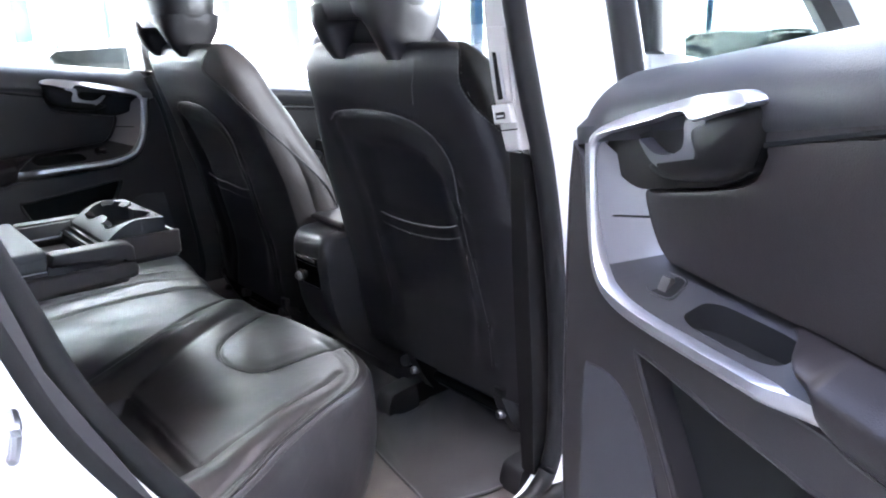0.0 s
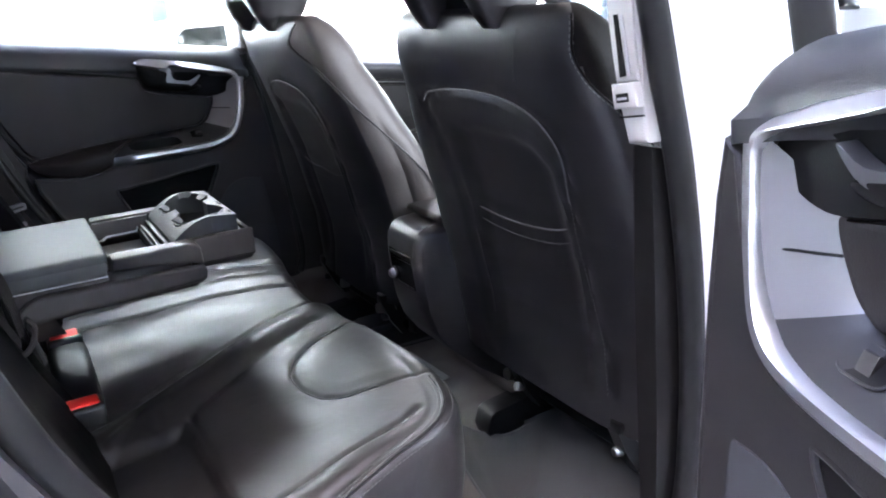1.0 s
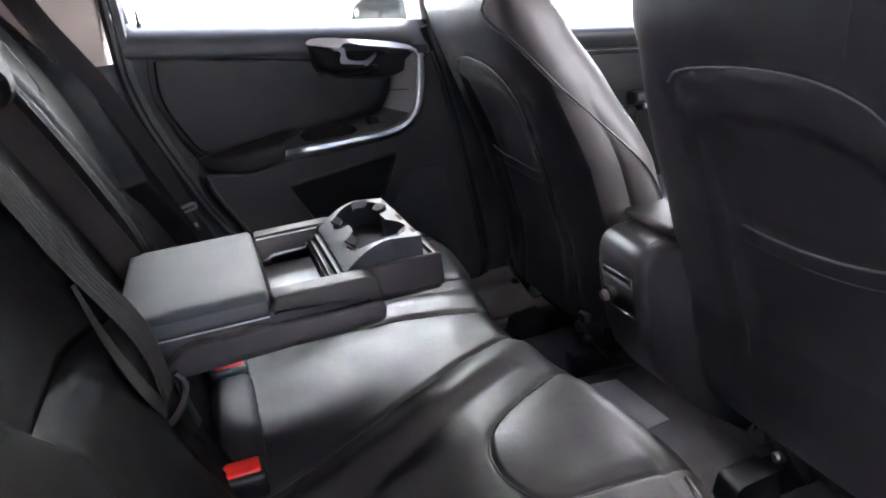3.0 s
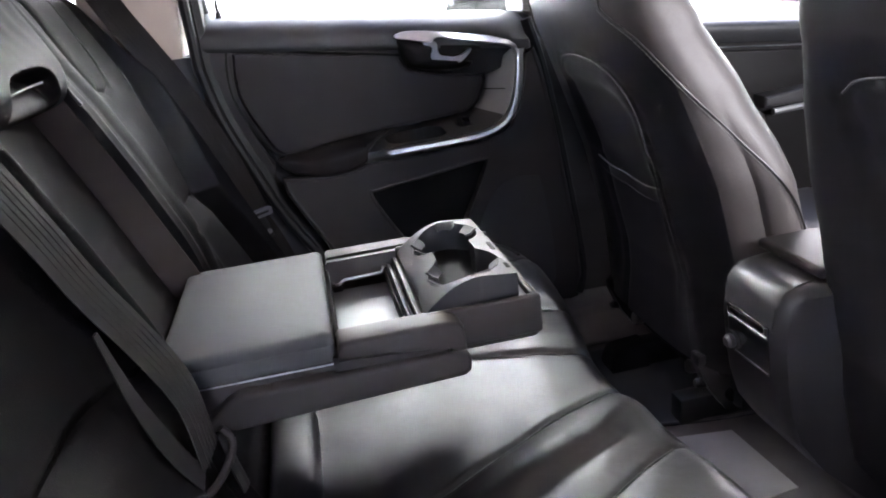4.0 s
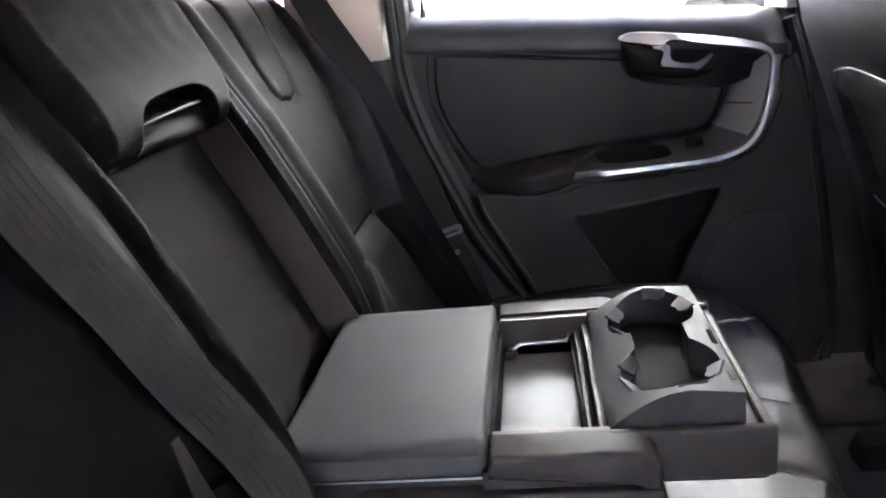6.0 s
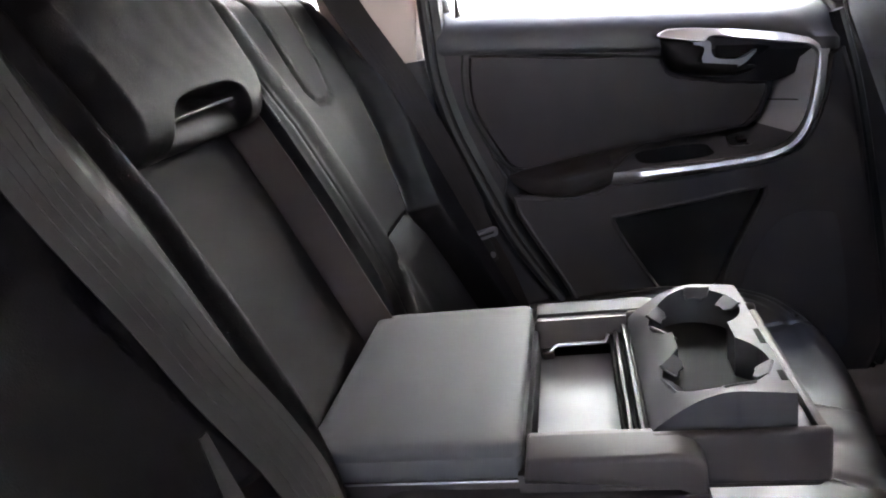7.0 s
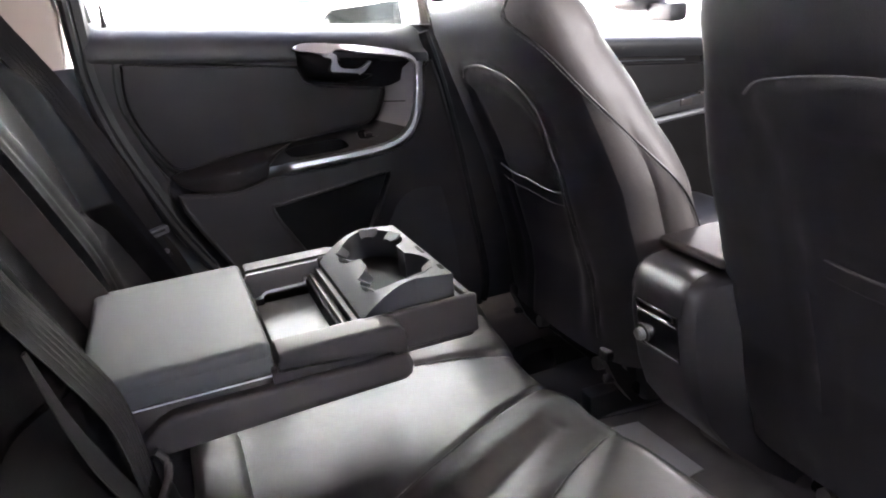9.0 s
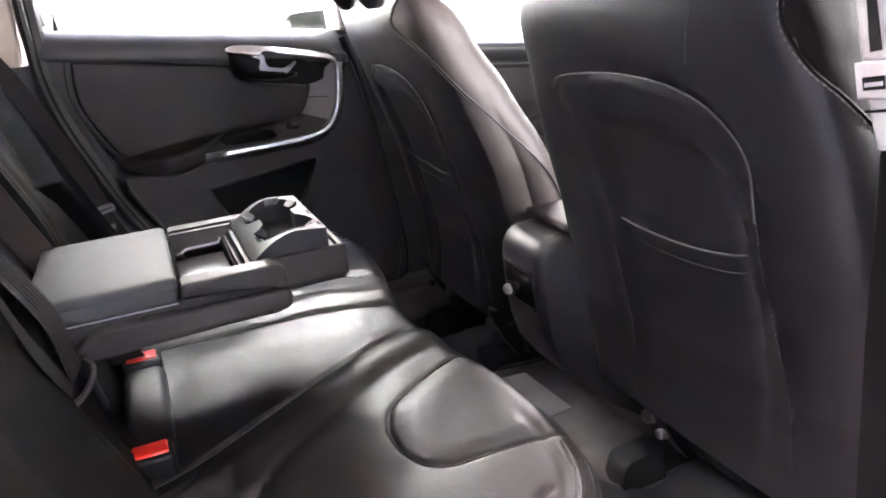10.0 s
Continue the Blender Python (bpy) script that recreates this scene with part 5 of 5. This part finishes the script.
    part("rear_wall", box(0.545, 0.558, -0.108, 0.108, 0.893, 0.932, 0.002), RECESS, a)
    # tray floor, sliding front tray and its rails
    part("tray_floor", box(0.557, 0.652, -0.107, 0.107, 0.893, 0.900, 0.001), TRAY, a, "tray floor coloured pale for the window's reflection")
    tr = part("sliding_tray", box(0.648, 0.780, -0.122, 0.112, 0.893, 0.932, 0.006, 3), PLASTIC_SMOOTH, a, "sliding front tray under the cup holder")
    for s, y0, y1 in ((-1, -0.1255, -0.1165), (1, 0.1060, 0.1150)):
        part("tray_rim", box(0.652, 0.783, y0, y1, 0.900, 0.9465, 0.0035, 3), PLASTIC_SMOOTH, tr)
    part("tray_front", box(0.775, 0.783, -0.116, 0.106, 0.900, 0.942, 0.003, 2), PLASTIC_SMOOTH, tr)
    part("tray_base", box(0.757, 0.775, -0.116, 0.106, 0.9325, 0.9345, 0.0005), TRAY, tr)
    for x, m_, zt in ((0.6350, RECESS, 0.922), (0.6395, PLASTIC_SMOOTH, 0.927), (0.6440, RECESS, 0.924), (0.6485, PLASTIC, 0.934)):
        part("slide_rail", box(x - 0.0020, x + 0.0020, -0.107, 0.107, 0.90, zt, 0.0008, 1), m_, tr)
    part("tray_bar", tube([(0.562, 0.102, 0.908), (0.570, 0.096, 0.913), (0.577, 0.099, 0.917), (0.628, 0.099, 0.918), (0.632, 0.103, 0.925)], 0.0022, 8), STEEL, a, "thin metal tray spring")
    part("bar_clip", box(0.560, 0.573, 0.094, 0.106, 0.902, 0.911, 0.002, 2), PLASTIC_SMOOTH, a)
    # cup holder: arched block with two openings
    part("cup_holder", cup_block(), PLASTIC_CUP, tr, "arched twin cup holder with grip fins")
    for cy, angles in ((CUP_Y[1], (20, 75, 150, 212)), (CUP_Y[0], (-20, -75, 200, 148))):
        for ang in angles:
            r = radians(ang)
            x, y = CUP_X + 0.0375 * math.cos(r), cy + 0.0415 * math.sin(r)
            fin = [(-0.0125, 0.006), (0.0125, 0.006), (0.0115, -0.004), (0.005, -0.0095), (-0.004, -0.0075), (-0.0095, -0.0105), (-0.0120, -0.003)]
            fm = slab(fin, -0.0013, 0.0013, lambda p, q, h: (p, q, h), 0.0006, 1)
            bmesh.ops.transform(fm, matrix=Matrix.Translation((x, y, cup_top(x) - 0.0030)) @ Matrix.Rotation(r - math.pi / 2, 4, "Z") @ Matrix.Rotation(radians(34), 4, "X"), verts=fm.verts)
            part("grip_fin", fm, PLASTIC_CUP, tr)
    # release slots in the front edge
    for y0, y1 in ((-0.030, -0.002), (-0.094, -0.078)):
        part("release_slot", box(0.7545, 0.7595, y0, y1, 0.962, cup_top(0.757) + 0.0006, 0.0004, 1), RECESS, tr)
    # black floor: the shade inside the cups is put into its colour
    part("cup_floor", box(0.668, 0.757, -0.105, 0.100, 0.9325, 0.936, 0.001), RECESS, tr)
    return a


CUP_X, CUP_Y = 0.712, (-0.058, 0.049)


def cup_top(x):
    """Height of the arched cup holder over x."""
    f = max(0.0, min(1.0, (x - 0.653) / 0.108))
    return 0.941 + 0.034 * math.sin(math.pi / 2 * min(1, f / 0.62)) ** 0.9 - 0.004 * max(0, f - 0.62) / 0.38


def cup_block():
    """Arched block with a figure-of-eight opening."""
    bm = bmesh.new()
    nx, ny = 60, 116
    xs = np.linspace(0.653, 0.761, nx)
    ys = np.linspace(-0.113, 0.103, ny)
    RX, RY, NECK = 0.042, 0.0455, 0.024
    mid = sum(CUP_Y) / 2

    def hole(x, y):
        return any(((x - CUP_X) / RX) ** 2 + ((y - cy) / RY) ** 2 < 1 for cy in CUP_Y) or (abs(x - CUP_X) < NECK and abs(y - mid) < 0.058)

    V = {(i, j): bm.verts.new((x, y, cup_top(x))) for i, x in enumerate(xs) for j, y in enumerate(ys)}
    for i in range(nx - 1):
        for j in range(ny - 1):
            if not hole((xs[i] + xs[i + 1]) / 2, (ys[j] + ys[j + 1]) / 2):
                bm.faces.new((V[i, j], V[i + 1, j], V[i + 1, j + 1], V[i, j + 1]))
    bmesh.ops.delete(bm, geom=[v for v in bm.verts if not v.link_faces], context="VERTS")
    edges = [e for e in bm.edges if e.is_boundary]
    # draw the rim of the opening onto its true curve
    for v in {v for e in edges for v in e.verts}:
        x, y = v.co.x, v.co.y
        if not (0.656 < x < 0.758 and -0.110 < y < 0.100):
            continue
        best = None
        for cy in CUP_Y:
            u, w = (x - CUP_X) / RX, (y - cy) / RY
            k = math.hypot(u, w)
            c = (CUP_X + u / k * RX, cy + w / k * RY)
            d = math.hypot(c[0] - x, c[1] - y)
            if abs(c[0] - CUP_X) >= NECK - 0.002 or abs(c[1] - mid) > 0.05:
                best = min(best, (d, c)) if best else (d, c)
        c = (CUP_X + math.copysign(NECK, x - CUP_X), y)
        if abs(y - mid) < 0.015:
            best = min(best, (abs(c[0] - x), c)) if best else (0, c)
        if best and best[0] < 0.006:
            v.co.x, v.co.y = best[1]
            v.co.z = cup_top(v.co.x)
    ret = bmesh.ops.extrude_edge_only(bm, edges=edges)
    for v in ret["geom"]:
        if isinstance(v, bmesh.types.BMVert):
            v.co.z = 0.9335
    bmesh.ops.bevel(bm, geom=[e for e in edges if e.is_valid], offset=0.002, segments=2, profile=0.5, affect="EDGES", clamp_overlap=True)
    return bm


armrest()


# ================================================================ console
def console():
    c = thing("centre_console", (1.3, -0.03, 0.44), "dark plastic centre console with rear power outlet", "console")
    rows = []
    for i in range(25):
        f = i / 24
        y = -0.066 + 0.146 * f
        e = 0.020 * abs(2 * f - 1) ** 7
        prof = [(1.315, 0.47), (1.245, 0.52), (1.185, 0.575), (1.150, 0.625), (1.134, 0.675), (1.127, 0.72), (1.122, 0.775)]
        prof += [(1.158 - 0.036 * math.cos(a), 0.805 + 0.046 * math.sin(a)) for a in np.linspace(0.1, math.pi / 2, 8)]
        prof += [(1.30, 0.856), (1.9, 0.85), (1.9, 0.44), (1.34, 0.44)]
        w = lambda x: max(0.0, min(1, (x - 1.12) / 0.25))
        rows.append([(x + e * 0.7, y - (0.035 * w(x) if f < 0.5 else -0.02 * w(x)) * abs(2 * f - 1), z - e * 0.6) for x, z in prof])
    bm, V = grid(rows, close_v=True)
    cap(bm, list(reversed(V[0])))
    cap(bm, V[-1])
    part("console_body", bm, PLASTIC_SOFT, c)
    part("console_lid", box(1.185, 1.55, -0.060, 0.083, 0.855, 0.872, 0.008, 4), CONSOLE_LID, c, "padded console lid")
    for y in (-0.050, 0.064):
        part("top_joint", tube([(1.1225, y, 0.79), (1.127, y, 0.822), (1.139, y, 0.842), (1.158, y, 0.8512), (1.182, y, 0.8545)], 0.0011, 6), SHELF, c)
    # flush outlet panel with two bright lines, leaning with the rear face
    m = Matrix.Translation((1.1255, 0.0, 0.745)) @ Matrix.Rotation(radians(-5.5), 4, "Y")
    p = part("outlet_panel", box(-0.0015, 0.006, -0.044, 0.052, -0.030, 0.048, 0.001, 1, None, m), BLACK_GLOSS, c)
    part("vent_slot", box(-0.0022, 0.0, -0.036, 0.044, 0.036, 0.045, 0.0006, 1, None, m), BLACK_METAL, p)
    for z, r, mt in ((0.0305, 0.0010, CHROME), (-0.0255, 0.0007, STEEL)):
        part("bright_line", tube([m @ Vector((-0.0018, y, z)) for y in (-0.042, 0.050)], r, 6), mt, p)
    for name, x0, x1, r, mt, text in (("outlet_ring", -0.001, -0.004, 0.0150, PLASTIC, ""), ("power_outlet", -0.003, -0.012, 0.0105, STEEL, "round metal power outlet"), ("outlet_cap", -0.0115, -0.0150, 0.0085, HANDLE, "")):
        part(name, tube([m @ Vector((x0, 0.038, -0.009)), m @ Vector((x1, 0.038, -0.009)), m @ Vector((x1 - 0.001, 0.038, -0.009))], [r, r, r * 0.8], 18), mt, p, text)
    # tunnel
    t = box(1.31, 1.9, -0.16, 0.14, 0.40, 0.475, 0.03, 4)
    part("tunnel", t, CARPET, c)
    return c


console()


# ================================================================ belts and buckles
def belts():
    s = thing("seat_belt", (0.42, -0.21, 0.85), "dark woven seat belt hanging down the rear backrest", "seat belt", "rear seat belts")
    P = smooth_path([(0.270, -0.278, 1.385), (0.312, -0.262, 1.235), (0.346, -0.236, 1.131), (0.365, -0.225, 1.075), (0.392, -0.211, 1.010), (0.414, -0.210, 0.955), (0.422, -0.212, 0.887)], 6)
    AC = (0.10, 0.95, 0.12)
    st = part("strap", ribbon(P, 0.054, 0.0025, AC), WEBBING, s)
    for k in (-0.016, -0.008, 0.0, 0.008, 0.016):
        part("weave_rib", tube([Vector(p) + Vector((0.0022 + 0.1 * k, k, 0.12 * k)) for p in P], 0.0004, 5), WEBBING, st)
    R = smooth_path([(0.372, -0.262, 1.050), (0.386, -0.262, 0.985), (0.404, -0.256, 0.925), (0.418, -0.242, 0.884)], 5)
    part("strap_return", ribbon(R, [0.008 + 0.018 * min(1, k / 8) for k in range(16)], 0.0025, AC), WEBBING, s)
    tg = smooth_path([(0.429, -0.176, 0.893), (0.437, -0.177, 0.878), (0.434, -0.190, 0.866), (0.424, -0.222, 0.862), (0.413, -0.250, 0.868), (0.409, -0.253, 0.884)], 4)
    part("tongue", tube(tg, 0.0042, 8), PLASTIC_SMOOTH, s, "dark plastic belt tongue loop")
    part("tongue_plate", ribbon([(0.428, -0.178, 0.890), (0.434, -0.180, 0.852), (0.440, -0.178, 0.820)], [0.010, 0.016, 0.016], 0.004, (0.3, 0.95, 0.0)), BLACK_METAL, s)
    f = thing("seat_belt", (0.45, 0.57, 0.80), "dark seat belt with steel tongue beside the door", "seat belt", "rear seat belts")
    P = smooth_path([(0.185, 0.664, 1.46), (0.248, 0.650, 1.315), (0.298, 0.642, 1.225), (0.330, 0.638, 1.165), (0.388, 0.633, 1.030), (0.414, 0.628, 0.955), (0.432, 0.622, 0.893)], 6)
    AC = (0.75, 0.66, 0.0)
    st = part("strap", ribbon(P, 0.062, 0.0025, AC), WEBBING, f)
    for k in (-0.014, -0.005, 0.005, 0.014):
        part("weave_rib", tube([Vector(p) + Vector((0.0010 + 0.75 * k, 0.66 * k - 0.001, 0.0)) for p in P], 0.0004, 5), WEBBING, st)
    part("lower_strap", ribbon(smooth_path([(0.432, 0.622, 0.890), (0.462, 0.624, 0.82), (0.49, 0.62, 0.73)], 5), 0.046, 0.0025, AC), WEBBING, f)
    tm = Matrix.Translation((0.436, 0.613, 0.889)) @ Matrix.Rotation(math.atan2(0.66, 0.75), 4, "Z")
    part("tongue", box(-0.034, 0.034, -0.008, 0.008, -0.0085, 0.0075, 0.003, 2, None, tm), TONGUE, f, "steel belt tongue")
    part("tongue_slot", box(-0.024, 0.024, -0.009, 0.009, -0.002, 0.0030, 0.001, 1, None, tm), BLACK_METAL, f)
    part("tongue_blade", ribbon([(0.440, 0.617, 0.882), (0.449, 0.616, 0.858), (0.456, 0.615, 0.836)], [0.026, 0.024, 0.020], 0.003, (0.52, 0.85, 0.0)), BLACK_METAL, f)
    part("belt_stop", tube([(0.452, 0.6145, 0.850), (0.454, 0.6105, 0.850)], 0.0055, 10), STEEL, f)
    for y, z in ((-0.176, 0.704), (0.127, 0.704)):
        b = thing("belt_buckle", (0.48, y, z), "black seat belt buckle with red release button", "buckle", "belt buckles")
        part("housing", box(0.443, 0.503, y - 0.025, y + 0.022, z - 0.02, z + 0.037, 0.006, 3), BLACK_METAL, b)
        part("release_button", box(0.449, 0.497, y - 0.015, y + 0.017, z + 0.030, z + 0.0405, 0.004, 3), RED, b, "red release button")


belts()


# ================================================================ floor
def floor_mats():
    pts = smooth_path([(1.10, -0.585, 0), (1.03, -0.55, 0), (1.035, -0.50, 0), (1.062, -0.34, 0), (1.10, -0.205, 0), (1.142, -0.176, 0), (1.165, -0.220, 0), (1.200, -0.256, 0), (1.255, -0.250, 0), (1.32, -0.226, 0), (1.388, -0.206, 0), (1.412, -0.24, 0), (1.42, -0.38, 0), (1.40, -0.55, 0), (1.2, -0.60, 0)], 6, True)
    m = slab([(p.x, p.y) for p in pts], 0.441, 0.449, lambda x, y, a: (x, y, a), 0.003)
    fm = tagged(part("floor_mat", m, MAT), "dark textile floor mat on the rear footwell carpet", "floor mat")
    part("mat_edge", tube([(p.x, p.y, 0.4475) for p in pts], 0.0032, 6, True), MAT_EDGE, fm)
    pts = smooth_path([(0.98, 0.34, 0), (1.0, 0.54, 0), (1.18, 0.575, 0), (1.4, 0.575, 0), (1.4, 0.26, 0), (1.10, 0.265, 0)], 6, True)
    m = slab([(p.x, p.y) for p in pts], 0.441, 0.449, lambda x, y, a: (x, y, a), 0.003)
    fm = tagged(part("floor_mat", m, MAT), "dark textile floor mat on the rear footwell carpet", "floor mat")
    part("mat_edge", tube([(p.x, p.y, 0.4475) for p in pts], 0.0032, 6, True), MAT_EDGE, fm)
    m = slab([(1.100, 0.225), (1.233, 0.206), (1.243, 0.030), (1.150, 0.020), (1.120, 0.06)], 0.4405, 0.4425, lambda x, y, a: (x, y, a), 0.0008)
    tagged(part("carpet_patch", m, METAL_PLATE), "pale grey carpet strip across the tunnel floor", "carpet")


floor_mats()


# ================================================================ near side of the body
def near_side():
    b = thing("door_opening", (0.8, -0.74, 0.4), "door opening with black rubber seal and white sill", "car body", kind="structure")
    ring = smooth_path([(0.36, 1.20, 0), (0.40, 1.07, 0), (0.44, 0.95, 0), (0.51, 0.82, 0), (0.60, 0.68, 0), (0.72, 0.56, 0), (0.86, 0.52, 0), (1.04, 0.515, 0), (1.12, 0.53, 0), (1.16, 0.60, 0),
                        (1.165, 0.75, 0), (1.15, 0.92, 0), (1.12, 1.08, 0), (1.085, 1.20, 0), (1.05, 1.32, 0), (1.02, 1.45, 0), (0.98, 1.57, 0)], 8)
    part("rubber_seal", tube([(p.x, -0.735, p.y) for p in ring], 0.016, 10), RUBBER, b)
    # painted jamb outside of the seal
    rows = []
    n = len(ring)
    for i, p in enumerate(ring):
        t = (ring[min(i + 1, n - 1)] - ring[max(i - 1, 0)]).normalized()
        s = Vector((t.y, -t.x, 0))
        q1, q2 = p + s * 0.012, p + s * 0.17
        rows.append([(q1.x, -0.745, q1.y), (q1.x + s.x * 0.05, -0.80, q1.y + s.y * 0.05), (q2.x, -0.84, q2.y), (q2.x, -0.70, q2.y), (q1.x, -0.70, q1.y)])
    bm, V = grid(rows, close_v=True)
    part("jamb", bm, WHITE_PAINT, b)
    # outer lip beside the main seal
    part("outer_seal", tube([(p.x - 0.03 + 0.086 * float(sstep(0.8, 1.0, np.array(p.x))), -0.752, p.y - 0.018 * (1 - float(sstep(0.8, 1.0, np.array(p.x))))) for p in ring], 0.018, 10), RUBBER, b)
    web = []
    for i, p in enumerate(ring):
        t = (ring[min(i + 1, n - 1)] - ring[max(i - 1, 0)]).normalized()
        q = Vector((t.y, -t.x, 0))
        k = 1.0 + 0.5 * float(sstep(0.85, 1.05, np.array(p.x)))
        web.append([(p.x + q.x * o * k, -0.738 - 0.012 * (o / 0.045) - w, p.y + q.y * o * k) for o, w in ((-0.004, 0.0), (0.008, 0.006), (0.018, 0.001), (0.028, 0.007), (0.040, 0.003), (0.052, 0.0), (0.052, -0.014), (-0.004, -0.014))])
    bm, V = grid(web, close_v=True)
    part("seal_web", bm, RUBBER, b, "ribbed black rubber web")
    # B-pillar trim with belt adjuster
    face = lambda y, z, a: (1.135 - a, y, z)
    tr = [(-0.643, 1.45), (-0.655, 1.33), (-0.662, 1.272), (-0.672, 1.22), (-0.684, 1.173), (-0.697, 1.120), (-0.729, 1.125), (-0.722, 1.18), (-0.712, 1.26), (-0.704, 1.34), (-0.690, 1.45)]
    pt = part("pillar_trim", slab(tr, 0, 0.065, face, 0.008), PILLAR_TRIM, b, "pale pillar trim with belt slot")
    plate = [(-0.666, 1.30), (-0.667, 1.272), (-0.676, 1.222), (-0.683, 1.190), (-0.716, 1.194), (-0.706, 1.25), (-0.700, 1.30)]
    part("adjuster_plate", slab(plate, 0.060, 0.069, face, 0.002), PILLAR_TRIM, pt)
    part("adjuster_slot", slab([(-0.677, 1.264), (-0.683, 1.264), (-0.699, 1.198), (-0.690, 1.196)], 0.0695, 0.0708, face), RECESS, pt)
    part("adjuster_slot", slab([(-0.687, 1.264), (-0.691, 1.264), (-0.706, 1.200), (-0.702, 1.199)], 0.0695, 0.0708, face), PLASTIC_GREY, pt)
    part("belt_guide", slab([(-0.680, 1.188), (-0.686, 1.160), (-0.723, 1.166), (-0.716, 1.193)], 0.060, 0.0755, face, 0.003), PILLAR_TRIM, pt)
    part("guide_slot", slab([(-0.690, 1.178), (-0.692, 1.168), (-0.710, 1.171), (-0.708, 1.181)], 0.0757, 0.0766, face), RECESS, pt)
    part("guide_bar", slab([(-0.693, 1.174), (-0.6935, 1.171), (-0.708, 1.1735), (-0.7075, 1.1765)], 0.0768, 0.0775, face), PLASTIC_GREY, pt)
    part("joint", tube([face(-0.687, 1.150, 0.0652), face(-0.724, 1.156, 0.0652)], 0.0012, 6), RECESS, pt)
    lo = [(1.085, 1.118), (1.10, 0.95), (1.115, 0.75), (1.125, 0.55), (1.18, 0.55), (1.175, 0.75), (1.165, 0.95), (1.151, 1.104)]
    part("lower_pillar_trim", slab(lo, 0, 0.035, lambda x, z, a: (x, -0.722 + a, z), 0.010), BOWL, b)
    # upper pillar and roof rail
    up = [(-0.690, 1.452), (-0.643, 1.452), (-0.615, 1.66), (-0.668, 1.66)]
    part("upper_pillar_trim", slab(up, 0, 0.065, face, 0.006), PILLAR_TRIM, b)
    part("pillar_skin", slab([(1.14, 1.66), (1.17, 1.30), (1.22, 1.10), (1.26, 0.80), (1.26, 0.42), (1.35, 0.42), (1.35, 1.15), (1.25, 1.66)], 0, 0.10, lambda x, z, a: (x, -0.83 + a, z), 0.01), WHITE_PAINT, b)
    # front door skin, behind its shut line
    part("front_door_skin", slab([(1.222, 1.26), (1.262, 1.05), (1.285, 0.80), (1.29, 0.45), (2.25, 0.45), (2.25, 1.12)], 0, 0.05, lambda x, z, a: (x, -0.84 - a, z), 0.012), WHITE_PAINT, b)
    part("front_window_post", slab([(1.178, 1.262), (1.13, 1.62), (1.16, 1.62), (1.208, 1.258)], 0, 0.04, lambda x, z, a: (x, -0.835 - a, z), 0.006), BLACK_METAL, b)
    # door striker
    part("door_striker", tube(smooth_path([(0.375, -0.79, 0.985), (0.372, -0.815, 0.98), (0.366, -0.815, 0.955), (0.368, -0.79, 0.95)], 5), 0.005, 8), STEEL, b, "steel door striker")
    # rear quarter inside near the seat
    cp = [(0.36, 1.66), (-0.9, 1.66), (-0.9, 0.5), (0.5, 0.5), (0.5, 0.8), (0.41, 1.0), (0.36, 1.2)]
    part("quarter_panel", slab(cp, 0, 0.06, lambda x, z, a: (x, -0.70 - a, z)), PLASTIC_SOFT, b)


near_side()
